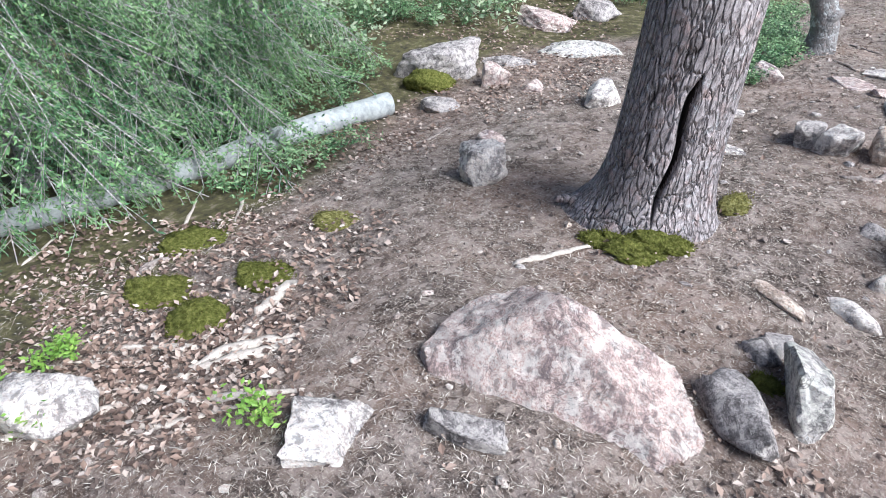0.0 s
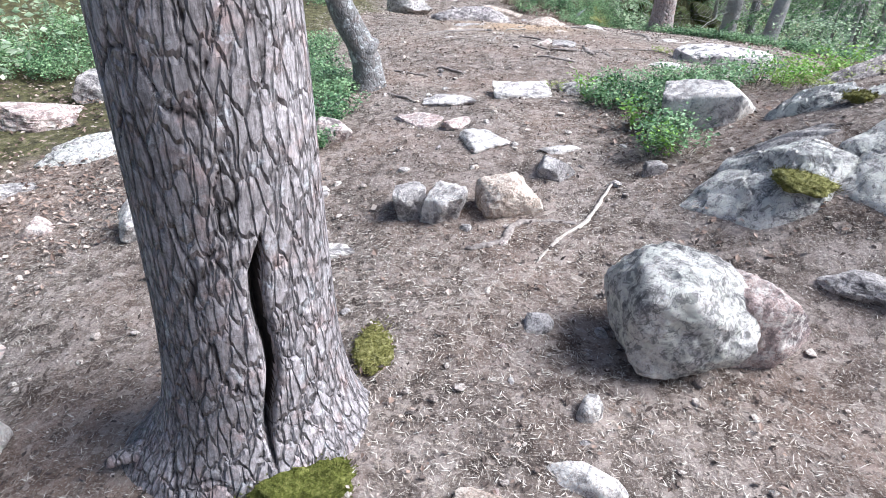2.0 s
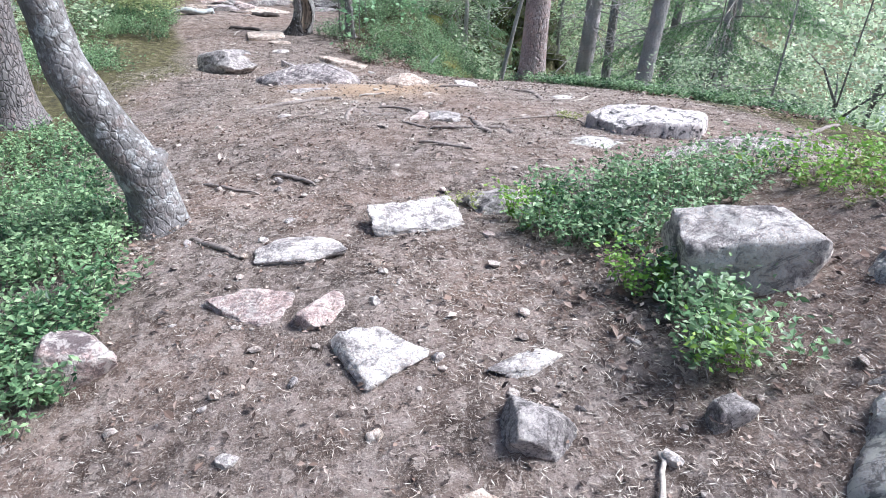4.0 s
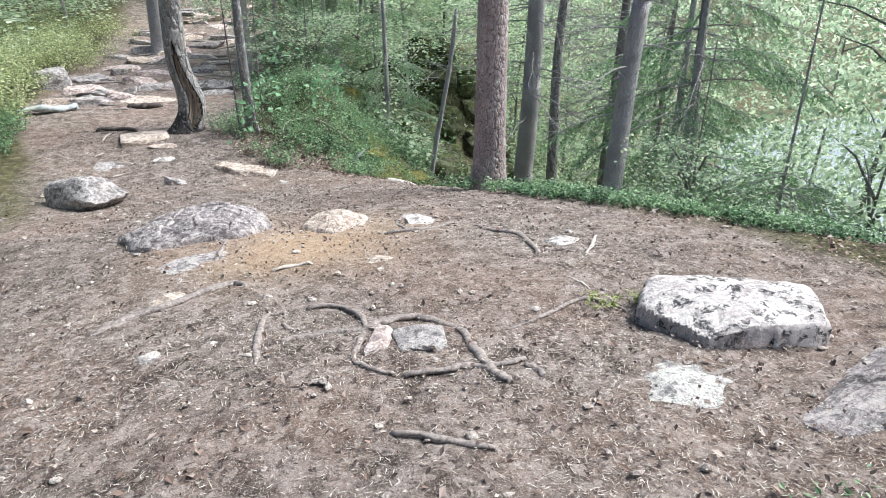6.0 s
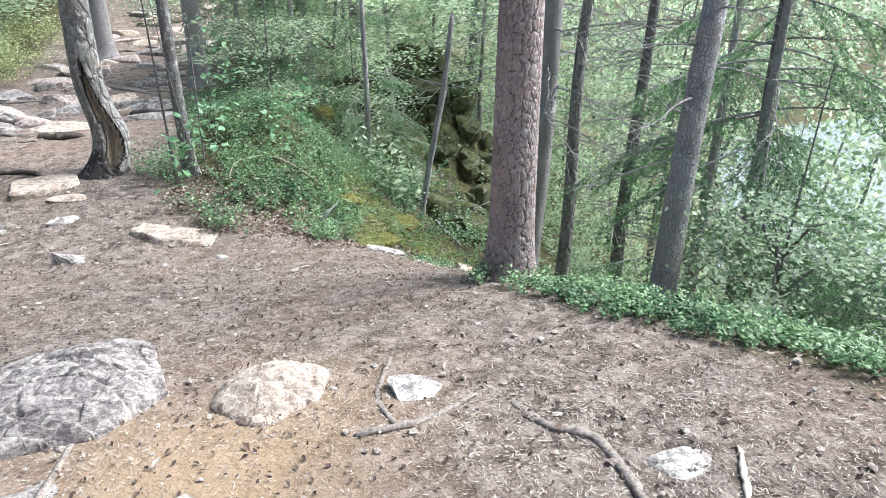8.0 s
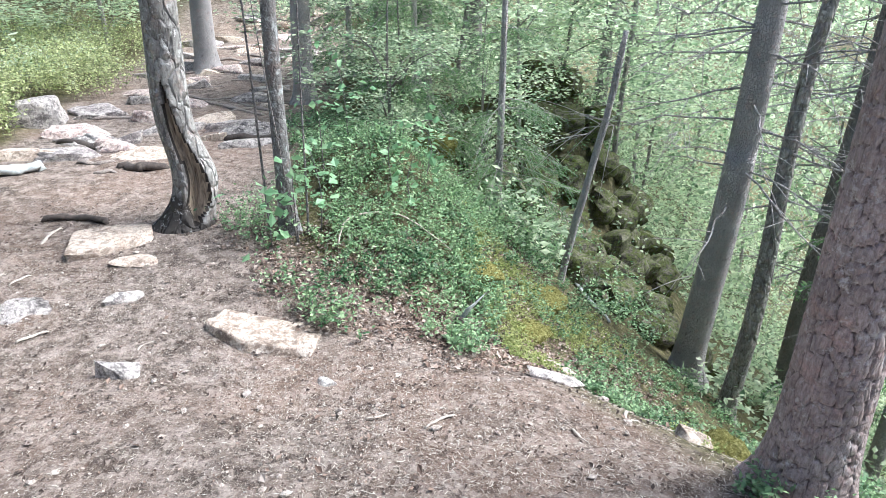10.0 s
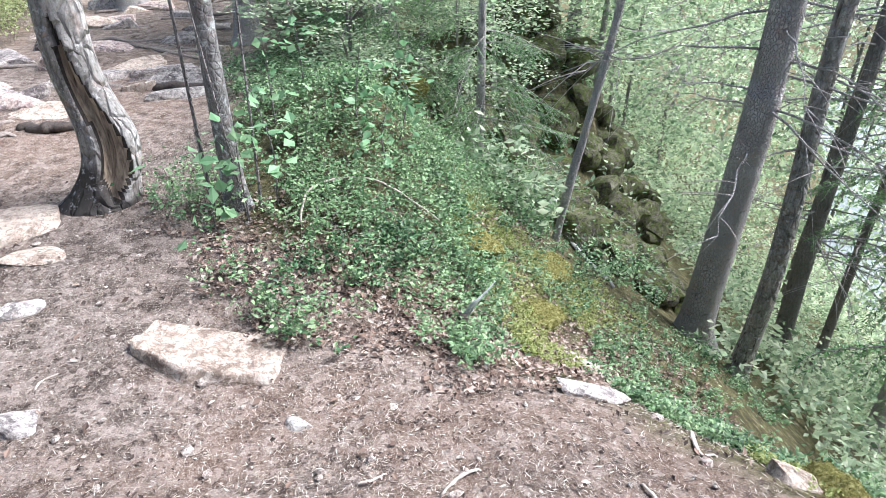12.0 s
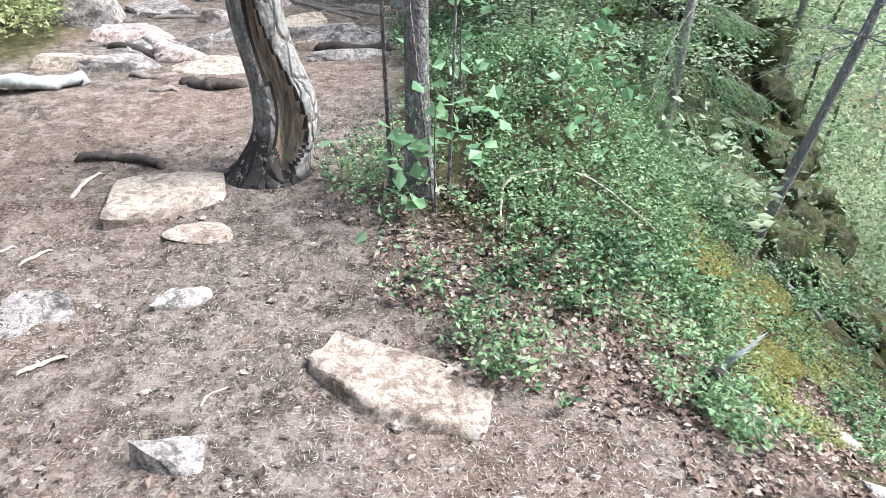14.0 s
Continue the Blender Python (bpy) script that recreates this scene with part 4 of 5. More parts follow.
tree("sapling", "thin dark sapling stem in the shrubs", -0.06, 12.02, 0.007, 2.2, BARK_DARK, (-0.08, 0.02), 0.03, 10, 0.001, seed=19, flare=False)


def bent_tree():
    ob = group_empty("birch_tree", on_ground(-1.1, 4.1), "small grey tree with a sharply bent lichened trunk", "tree")
    pts = smooth_path([(0.05, 0, -0.12), (0.04, 0, 0.1), (-0.03, -0.01, 0.36), (-0.14, -0.03, 0.58), (-0.22, -0.05, 0.85), (-0.27, -0.06, 1.25), (-0.36, 0, 2.2), (-0.5, 0.1, 4.5)], 12)
    rad = np.interp(np.linspace(0, 1, len(pts)), (0, 0.12, 0.25, 0.5, 1), (0.18, 0.13, 0.11, 0.098, 0.04))
    v, f = tube(pts, rad, 30, 0.14, 3)
    mesh_object("trunk", v, f, BARK_SMOOTH, ob)
    lump, lf = rock_shape(9, 3, 5, 5)
    knot = mesh_object("burl", lump * np.array([0.1, 0.09, 0.11]) + np.array([0.03, -0.03, 0.3]), lf, BARK_SMOOTH, ob)


bent_tree()
for i, (x, y, r0, m) in enumerate(((-2.93, 6.9, 0.16, BARK_DARK), (-4.9, 7.6, 0.15, BARK_DARK), (-2.0, 20.0, 0.2, BARK_GREY), (-0.15, 17.1, 0.15, BARK_GREY), (1.75, 18.3, 0.16, BARK_GREY), (6.4, 21.8, 0.19, BARK_BIRCH), (-5.5, 12.5, 0.17, BARK_GREY), (-6.5, 17.5, 0.18, BARK_DARK), (3.3, 21.5, 0.17, BARK_DARK), (-6.2, 5.2, 0.13, BARK_DARK))):
    tree("spruce_tree", "grey-barked forest tree standing among shrubs", x, y, r0, 10, m, (0.005 * i, 0), 0.02, 26, 0.006, seed=40 + i, step=0.06, group="forest trees")
v, f = tube(smooth_path([(0, 0, -0.1), (0.12, -0.02, 0.7), (0.34, -0.06, 1.9), (0.44, -0.1, 2.8)], 6), np.linspace(0.045, 0.03, 19), 10, 0.3, 4)
ob = tagged(mesh_object("dead_stem", v, f, BARK_GREY), "broken dark dead stem on the slope", "tree stump")
ob.location = on_ground(2.7, 13.6, -0.1)


def stump():
    ob = group_empty("stump", on_ground(1.01, 10.9), "small splintered stump of a snapped sapling", "tree stump")
    v, f = tube(smooth_path([(0, 0, -0.05), (0, 0, 0.1), (0.01, 0, 0.2)], 4), np.linspace(0.05, 0.028, 9), 12, 0.25, 5)
    mesh_object("base", v, f, DARK_WOOD, ob)
    for a in range(4):
        v, f = tube([(0.012 * np.cos(a * 1.6), 0.012 * np.sin(a * 1.6), 0.16), (0.05 + 0.015 * a, 0.01 * a, 0.25), (0.1 + 0.03 * a, 0.02 * a - 0.02, 0.3 + 0.015 * a)], (0.012, 0.008, 0.002), 6)
        mesh_object("splinter", v, f, LOG_WOOD, ob)


stump()

# ---------- fallen log ----------
p0, p1 = np.array([-3.55, -3.0, -0.62]), np.array([-3.22, 1.05, -0.56])
s = np.linspace(0, 1, 40)
pts = p0 + (p1 - p0) * s[:, None] + np.stack([0.05 * np.sin(s * 5), 0 * s, 0.02 * np.sin(s * 9)], -1)
pts[:, 2] = ground_z(pts[:, 0], pts[:, 1]) + 0.075
v, f = tube(pts, 0.07 + 0.025 * s + 0.004 * np.sin(s * 40), 22, 0.1, 6)
log = tagged(mesh_object("fallen_log", v, f, LOG_WOOD), "long bare silvery fallen log with a broken end", "log")
for i in range(3):
    q = pts[8 + 10 * i]
    v, f = tube([q, q + (0.12, 0.03, 0.1), q + (0.2, 0.02, 0.2)], (0.02, 0.014, 0.006), 7)
    mesh_object("branch_stub", v, f, LOG_WOOD, log)

# ---------- roots and sticks on the soil ----------


def creeper(name, label, category, r0, pts, material, lift, sides=8):
    p = smooth_path([(x, y, 0) for x, y in pts], 7)
    seed = int(abs(pts[0][0] * 991 + pts[0][1] * 77)) + 1
    r = np.random.default_rng(seed)
    s = np.linspace(0, 1, len(p))
    p[:, :2] += 0.25 * r0 * r.normal(size=(len(p), 2))
    h = ground_z(p[:, 0], p[:, 1])
    p[:, 2] = h + lift * r0 + 0.3 * r0 * np.sin(s * 9 + seed)
    p[0, 2] -= 1.1 * r0
    p[-1, 2] -= 1.1 * r0
    rad = r0 * (0.72 + 0.5 * np.sin(np.pi * np.clip(s * 0.9 + 0.1, 0, 1))) * (1 + 0.12 * np.sin(s * 23 + seed))
    v, f = tube(p, rad, sides, 0.32, seed, True, 0.7 if name == "root" else 0.55)
    return tagged(mesh_object(name, v, f, material), label, category)


def root(r0, *pts):
    creeper("root", "bare worn tree root crossing the path", "root", 0.92 * r0, pts, ROOT_WOOD, 0.3 if r0 < 0.019 else 0.12, 9)


def stick(r0, *pts):
    creeper("stick", "dry pale piece of fallen wood", "stick", r0 * (0.72 if r0 > 0.015 else 1.1), pts, STICK_WOOD, 0.5, 8)


def twig(r0, *pts):
    creeper("twig", "thin dry twig lying on the soil", "twig", r0, pts, STICK_WOOD, 0.8, 6)


root(.018, (-0.06, 1.71), (0.04, 1.73), (0.12, 1.77), (0.15, 1.88), (0.21, 1.93), (0.34, 1.94), (0.47, 1.91))
twig(.009, (0.66, 2.3), (0.57, 2.08), (0.48, 1.9), (0.37, 1.77), (0.27, 1.59))
root(.026, (-0.96, 6.35), (-0.79, 6.47), (-0.62, 6.54), (-0.47, 6.63), (-0.31, 6.73), (-0.21, 6.67))
root(.02, (-0.06, 5.86), (0.03, 5.88), (0.17, 5.86), (0.31, 5.82), (0.39, 5.86), (0.54, 5.88), (0.63, 5.84), (0.73, 5.73), (0.8, 5.7))
root(.022, (0.75, 5.75), (0.73, 5.58), (0.74, 5.39), (0.75, 5.27), (0.78, 5.18))
root(.014, (0.09, 6.19), (0.23, 6.16), (0.32, 6.02), (0.33, 5.86), (0.27, 5.67), (0.23, 5.55), (0.29, 5.46), (0.38, 5.39))
root(.017, (0.4, 5.38), (0.55, 5.35), (0.65, 5.36), (0.73, 5.32), (0.82, 5.31), (0.92, 5.34))
root(.012, (0.94, 5.61), (1.17, 5.7), (1.4, 5.83), (1.5, 5.81), (1.59, 5.67))
root(.015, (-0.17, 5.66), (-0.16, 5.87), (-0.12, 6.15), (-0.01, 6.17))
root(.013, (-0.4, 7.09), (-0.36, 7.42), (-0.28, 8.13))
root(.016, (0.69, 7.25), (0.87, 7.23), (1.07, 7.3), (1.24, 7.4))
root(.012, (0.86, 7.21), (0.84, 7.52), (1.0, 7.91))
root(.02, (1.35, 7.32), (1.41, 7.07), (1.54, 6.94), (1.54, 6.7), (1.5, 6.51))
stick(.02, (-0.07, 6.84), (0.05, 6.86), (0.17, 6.85))
twig(.009, (1.5, 6.09), (1.52, 6.02), (1.53, 5.94))
twig(.01, (2.0, 6.73), (1.88, 6.56), (1.74, 6.39))
root(.014, (0.89, 5.29), (0.92, 5.24), (0.92, 5.18))
root(.01, (-0.04, 6.05), (-0.01, 5.98), (0.04, 5.95))
root(.014, (-0.87, 3.9), (-0.71, 3.73), (-0.61, 3.61))
root(.012, (-0.58, 4.62), (-0.45, 4.55), (-0.32, 4.41))
root(.012, (0.28, 5.04), (0.48, 4.91), (0.61, 4.83))
root(.014, (1.24, 5.03), (1.54, 5.0), (1.75, 5.05))
root(.022, (2.86, 5.06), (3.18, 5.26), (3.66, 5.59))
root(.01, (-0.97, 4.67), (-0.78, 4.49), (-0.62, 4.38))
twig(.009, (3.02, 11.52), (1.79, 9.97), (1.78, 9.8))
twig(.007, (0.63, 9.77), (0.72, 9.85), (0.81, 9.87))
twig(.006, (1.33, 9.64), (1.34, 9.56), (1.36, 9.48))
twig(.006, (0.35, 9.9), (0.4, 9.9), (0.46, 9.93))
creeper("root", "dark rotten root lying across the path", "root", 0.03, ((-2.1, 12.58), (-1.93, 12.62), (-1.75, 12.58), (-1.57, 12.52)), DARK_WOOD, 0.5, 9)
stick(.012, (-1.96, 12.13), (-1.94, 12.32), (-1.9, 12.42))
twig(.006, (-0.95, 10.76), (-0.93, 10.82), (-0.84, 10.86))
twig(.009, (-1.68, 10.94), (-1.62, 10.99), (-1.53, 11.04))
twig(.008, (-2.1, 11.67), (-2.03, 11.73))
twig(.009, (-1.97, 11.58), (-1.87, 11.72))
root(.03, (-2.32, 14.11), (-2.14, 14.03), (-1.96, 14.13))
root(.035, (-2.86, 15.03), (-2.61, 14.82), (-2.39, 14.58))
creeper("root", "dark root edging a step in the path", "root", 0.05, ((-1.9, 13.98), (-1.65, 13.9), (-1.4, 13.92)), DARK_WOOD, 0.4, 9)
creeper("root", "dark root edging a step in the path", "root", 0.05, ((-2.8, 14.93), (-2.45, 14.7), (-2.14, 14.5)), DARK_WOOD, 0.4, 9)
creeper("root", "dark root edging a step in the path", "root", 0.06, ((-1.07, 15.05), (-0.75, 14.98), (-0.34, 14.95)), DARK_WOOD, 0.4, 9)
root(.03, (-2.08, 13.77), (-1.87, 13.82))
root(.04, (-1.07, 15.35), (-0.86, 15.64), (-0.52, 15.53))
for k in range(14):
    y = 15.2 + 0.45 * k
    x = -1.6 + 0.07 * (y - 14) + 0.9 * math.sin(k * 2.4)
    root(.035, (x - 0.5, y + 0.1 * math.sin(k)), (x - 0.1, y + 0.12), (x + 0.25, y - 0.05), (x + 0.6, y + 0.1))
root(.03, (-1.45, 17.15), (-1.07, 16.65), (-0.67, 16.26))
root(.03, (-1.15, 17.17), (-0.83, 16.88), (-0.56, 16.72))
stick(.03, (-1.3, -1.67), (-1.2, -1.47), (-1.13, -1.25))
stick(.024, (-1.53, -1.02), (-1.45, -1.25))
stick(.018, (-1.5, -1.9), (-1.3, -1.8), (-1.05, -1.75))
stick(.014, (-1.7, -1.8), (-1.5, -1.62), (-1.35, -1.55))
stick(.012, (-1.2, -1.95), (-1.05, -1.85), (-0.95, -1.62))
stick(.01, (-2.31, -1.1), (-2.36, -0.9), (-2.75, -0.6))
stick(.01, (-2.56, -1.35), (-2.49, -1.18), (-3.03, -0.79))
stick(.035, (-1.43, -1.27), (-1.51, -1.12), (-1.54, -0.99))
stick(.03, (-1.29, -1.72), (-1.29, -1.5), (-1.15, -1.22))
stick(.022, (-1.25, -1.8), (-1.03, -1.64), (-0.84, -1.42))
stick(.018, (-1.77, -1.99), (-1.69, -1.93), (-1.59, -1.87))
stick(.02, (-1.32, -2.08), (-1.33, -1.98), (-1.31, -1.91))
stick(.01, (-1.38, -1.55), (-1.56, -1.45))
stick(.022, (-1.3, -1.44), (-1.35, -1.35), (-1.38, -1.26))
stick(.02, (-0.83, -0.25), (-0.75, -0.09), (-0.65, 0.14))
stick(.008, (-2.89, -1.88), (-3.13, -1.62))
root(.02, (-2.17, -1.53), (-2.32, -1.43), (-2.31, -1.28))
stick(.014, (-1.25, -1.54), (-1.2, -1.47), (-1.14, -1.4))
stick(.012, (-1.42, -2.28), (-1.48, -2.17), (-1.56, -2.07))
root(.012, (-2.68, 0.56), (-2.54, 0.72), (-2.57, 1.1))


creeper("branch", "long pale fallen branch lying in the shrubs", "stick", 0.008, ((0.25, 11.75), (0.35, 12.1), (0.75, 12.2), (1.15, 12.0)), STICK_WOOD, 16, 6)
creeper("branch", "pale fallen branch in the ravine", "stick", 0.04, ((2.9, 14.2), (3.5, 14.9), (4.1, 15.5)), LOG_WOOD, 6, 8)
creeper("branch", "pale fallen branch in the ravine", "stick", 0.022, ((3.1, 13.0), (3.0, 13.6), (2.95, 14.4)), LOG_WOOD, 2, 8)
creeper("fallen_log", "short grey fallen log beside the path", "log", 0.07, ((-3.4, 13.6), (-2.9, 13.75), (-2.55, 13.9)), LOG_WOOD, 0.8, 14)

# ---------- moss ----------


def moss(label, x, y, w, d, h, material=MOSS, dz=0.0, seed=1, turn=0):
    b, faces = sphere(4)
    p = b * (1 + 0.16 * fnoise(b, 3, seed, 3) + 0.1 * fnoise(b, 9, seed + 2, 3) + 0.06 * fnoise(b, 30, seed + 3, 2))[:, None]
    p = p * np.array([w / 2, d / 2, 0.7 * h])
    ob = mesh_object("moss_cushion", p, faces, material)
    r = np.random.default_rng(seed)
    k = r.integers(0, len(p), 1500)
    k = k[p[k, 2] > -0.1 * h]
    c = Cloud()
    out = unit(p[k] / np.array([w / 2, d / 2, 0.7 * h]) ** 2 + 0.5 * r.normal(size=(len(k), 3)) * np.linalg.norm(p[k] / np.array([w / 2, d / 2, 0.7 * h]) ** 2, axis=1)[:, None])
    ln = r.uniform(0.004, 0.01, len(k))[:, None]
    side = unit(np.cross(out, r.normal(size=(len(k), 3)))) * ln * 0.3
    c.quads(p[k] + r.normal(size=(len(k), 3)) * 0.006 + out * ln * 0.5, out * ln, side)
    c.build("moss_fuzz", material, ob)
    ob.location = on_ground(x, y, dz)
    ob.rotation_euler[2] = radians(turn)
    return tagged(ob, label, "moss")


moss("dark green moss cushion at the pine's foot", -0.46, 0.34, 0.26, 0.2, 0.09, MOSS, 0, 1, 30)
moss("dark green moss cushion at the pine's foot", -0.58, 0.27, 0.2, 0.16, 0.05, MOSS, 0, 2)
moss("dark green moss cushion at the pine's foot", -0.36, 0.38, 0.2, 0.18, 0.07, MOSS, 0, 21, 30)
moss("dark green moss cushion at the pine's foot", -0.5, 0.24, 0.24, 0.16, 0.07, MOSS, 0, 22, 50)
moss("dark green moss cushion at the pine's foot", -0.66, 0.2, 0.2, 0.14, 0.04, MOSS, 0, 23, 10)
moss("low moss patch in front of the pine", -0.42, 0.22, 0.34, 0.2, 0.03, MOSS, 0, 3, 20)
moss("yellowish moss patch beside the pine", -0.33, 1.0, 0.16, 0.3, 0.03, MOSS_YELLOW, 0, 4)
moss("olive moss cushion among dead leaves", -2.0, -1.48, 0.34, 0.26, 0.1, MOSS, 0, 5, 40)
moss("olive moss cushion among dead leaves", -1.6, -1.46, 0.3, 0.26, 0.1, MOSS, 0, 6)
moss("flat olive moss patch", -1.92, -0.48, 0.26, 0.2, 0.03, MOSS_YELLOW, 0, 7, 30)
moss("flat olive moss patch", -1.68, -1.06, 0.34, 0.26, 0.03, MOSS, 0, 8, 30)
moss("flat olive moss patch", -2.3, -1.1, 0.5, 0.4, 0.03, MOSS, 0, 18, 30)
moss("thick dark moss in the hollow of a rock", -3.42, 1.66, 0.46, 0.3, 0.16, MOSS, 0.04, 9, 30)
moss("small moss tuft between split stones", 0.34, -0.2, 0.12, 0.1, 0.05, MOSS, 0, 10)
moss("yellow moss draped over an outcrop", 1.38, 1.84, 0.24, 0.26, 0.05, MOSS_YELLOW, 0.08, 11, -20)
moss("yellow moss at a bedrock hump", 1.78, 2.42, 0.14, 0.12, 0.04, MOSS_YELLOW, 0.02, 12)
moss("yellow moss on the slope's lip", 1.4, 12.15, 0.35, 0.6, 0.12, MOSS_YELLOW, 0.0, 13, 20)
moss("yellow moss on the slope's lip", 1.7, 11.6, 0.4, 0.36, 0.06, MOSS_YELLOW, 0, 14)
moss("rounded mossy hump on the slope", 2.1, 12.5, 0.5, 0.6, 0.09, MOSS_YELLOW, -0.02, 15)
moss("yellow moss under the trees", 1.5, 15.6, 0.7, 0.6, 0.3, MOSS_YELLOW, 0.0, 16)
moss("mossy clump on the edge", 2.12, 9.55, 0.26, 0.3, 0.12, MOSS_YELLOW, 0, 17)

# ---------- low plants ----------


def patch_points(cx, cy, rx, ry, n, r, turn=0.0):
    a, q = r.uniform(0, 6.28, n), np.sqrt(r.uniform(0, 1, n))
    q *= 0.82 + 0.18 * np.sin(a * 3 + cx) + 0.12 * np.sin(a * 7 + cy)
    x, y = q * np.cos(a) * rx, q * np.sin(a) * ry
    c, s = np.cos(radians(turn)), np.sin(radians(turn))
    return cx + x * c - y * s, cy + x * s + y * c


def shrubs(label, spots, height, leaves, leaf, material, seed, name="bilberry_shrubs", stems=True, category="shrubs"):
    """Many small bushy plants: stems and leaves of one patch of undergrowth."""
    r = np.random.default_rng(seed)
    ob = tagged(new(name), label, category, kind="stuff")
    lv = Cloud()
    sv, sf, n = [], [], 0
    allx = []
    for cx, cy, rx, ry, count, turn in spots:
        x, y = patch_points(cx, cy, rx, ry, count, r, turn)
        allx.append(np.stack([x, y, ground_z(x, y)], 1))
    base = np.vstack(allx)
    ob.location = base.mean(0)
    base = base - base.mean(0)
    m = len(base)
    hgt = height * r.uniform(0.45, 1.2, m)
    leanv = r.normal(size=(m, 2)) * 0.35
    k = np.sqrt(r.uniform(0.03, 1, (m, leaves)))
    c = base[:, None] + np.concatenate([leanv[:, None] * (hgt[:, None] * k)[..., None], (hgt[:, None] * k)[..., None]], -1)
    c = c + r.normal(size=c.shape) * np.array([1, 1, 0.4]) * (0.28 * hgt[:, None, None]) * k[..., None]
    leaf_cloud(lv, c.reshape(-1, 3), leaf, r, 0, 0.55, 0.4)
    lv.build("leaves", material, ob)
    if stems:
        w = np.array([0.0018, 0, 0])
        top = base + np.concatenate([leanv * hgt[:, None], hgt[:, None]], 1)
        q = np.stack([base - w, base + w, top + w * 0.5, top - w * 0.5], 1).reshape(-1, 3)
        mesh_object("stems", q, np.arange(4 * m).reshape(m, 4), ROOT_WOOD, ob, "", False)
    return ob


shrubs("dense green bilberry shrubs on a mossy mound", ((0.75, 12.9, 1.0, 1.3, 640, 10), (0.55, 11.9, 0.6, 0.7, 140, 0), (1.0, 11.4, 0.5, 0.7, 70, 0), (0.4, 11.3, 0.8, 0.45, 40, 0), (1.02, 10.75, 0.14, 0.3, 34, 0), (1.35, 11.9, 0.3, 0.6, 120, 0), (0.15, 10.95, 0.12, 0.4, 26, 40), (-0.35, 12.4, 0.45, 0.5, 80, 0), (0.3, 14.8, 0.8, 1.4, 400, 0), (1.55, 13.4, 0.5, 1.2, 200, 0), (2.2, 12.9, 0.6, 1.3, 120, 0), (2.4, 11.6, 0.4, 0.8, 40, 0)), 0.19, 22, 0.0165, LEAF_SHRUB, 1)
shrubs("green bilberry shrubs along the slope's edge", ((2.3, 8.35, 0.3, 0.7, 170, 40), (2.75, 7.6, 0.3, 0.9, 240, 50), (3.4, 6.6, 0.35, 1.3, 300, 40), (2.3, 9.05, 0.2, 0.2, 24, 0), (1.85, 9.0, 0.12, 0.12, 10, 0), (2.5, 9.7, 0.35, 0.8, 170, 20), (2.0, 10.5, 0.3, 0.6, 90, 10), (2.6, 10.8, 0.5, 1.0, 90, 0), (3.1, 11.9, 0.5, 0.8, 90, 0), (4.0, 12.3, 0.6, 0.6, 90, 0), (4.6, 4.8, 0.6, 1.6, 300, 30), (3.0, 8.6, 0.4, 0.7, 150, 30)), 0.12, 20, 0.0155, LEAF_SHRUB, 2)
shrubs("green bilberry shrubs round a pale boulder", ((0.85, 3.55, 0.42, 0.22, 90, -50), (1.0, 2.85, 0.16, 0.3, 45, 0), (1.3, 3.8, 0.7, 0.45, 220, 10), (0.95, 2.55, 0.2, 0.1, 25, -30)), 0.17, 22, 0.015, LEAF_SHRUB, 3)
shrubs("bright young shrubs beside a pale boulder", ((0.9, 3.0, 0.13, 0.12, 16, 0), (0.7, 3.75, 0.16, 0.1, 14, 0), (2.0, 3.5, 0.4, 0.4, 50, 0), (0.95, 2.5, 0.06, 0.06, 6, 0), (2.0, 1.55, 0.25, 0.2, 40, 0), (-1.6, -2.35, 0.28, 0.2, 26, 0), (-0.82, -1.62, 0.06, 0.06, 7, 0), (-1.75, -2.0, 0.2, 0.12, 12, 0)), 0.16, 26, 0.014, LEAF_YOUNG, 4, "young_shrubs")
shrubs("grey-green shrubs at the foot of a bent tree", ((-1.5, 4.0, 0.42, 0.6, 320, 20), (-1.3, 3.25, 0.34, 0.34, 150, 0), (-1.2, 2.86, 0.2, 0.14, 30, 0), (-1.95, 4.6, 0.6, 0.7, 260, 0), (-2.4, 5.8, 0.8, 0.9, 300, 0)), 0.15, 20, 0.015, LEAF_SHRUB, 5)
shrubs("green undergrowth on the woodland floor", ((-5.4, 3.2, 1.2, 1.6, 700, 0), (-4.6, 5.0, 0.7, 0.5, 160, 0), (-4.3, 6.0, 1.3, 1.6, 700, 0), (-4.1, 0.6, 0.7, 1.2, 200, 0), (-2.85, -0.2, 0.3, 0.8, 60, 0), (-3.6, 9.0, 1.0, 2.0, 500, 0), (-3.6, 12.5, 0.8, 1.6, 500, 0)), 0.22, 24, 0.016, LEAF_SHRUB, 6, "undergrowth")
shrubs("yellow-green undergrowth beside the rocky path", ((-4.1, 18.6, 1.3, 2.2, 420, 0), (-4.1, 15.4, 0.7, 1.4, 220, 0), (-4.8, 21.5, 2.0, 2.2, 420, 0), (-3.6, 13.2, 0.7, 0.9, 120, 0)), 0.55, 26, 0.026, LEAF_PALE, 7, "undergrowth")
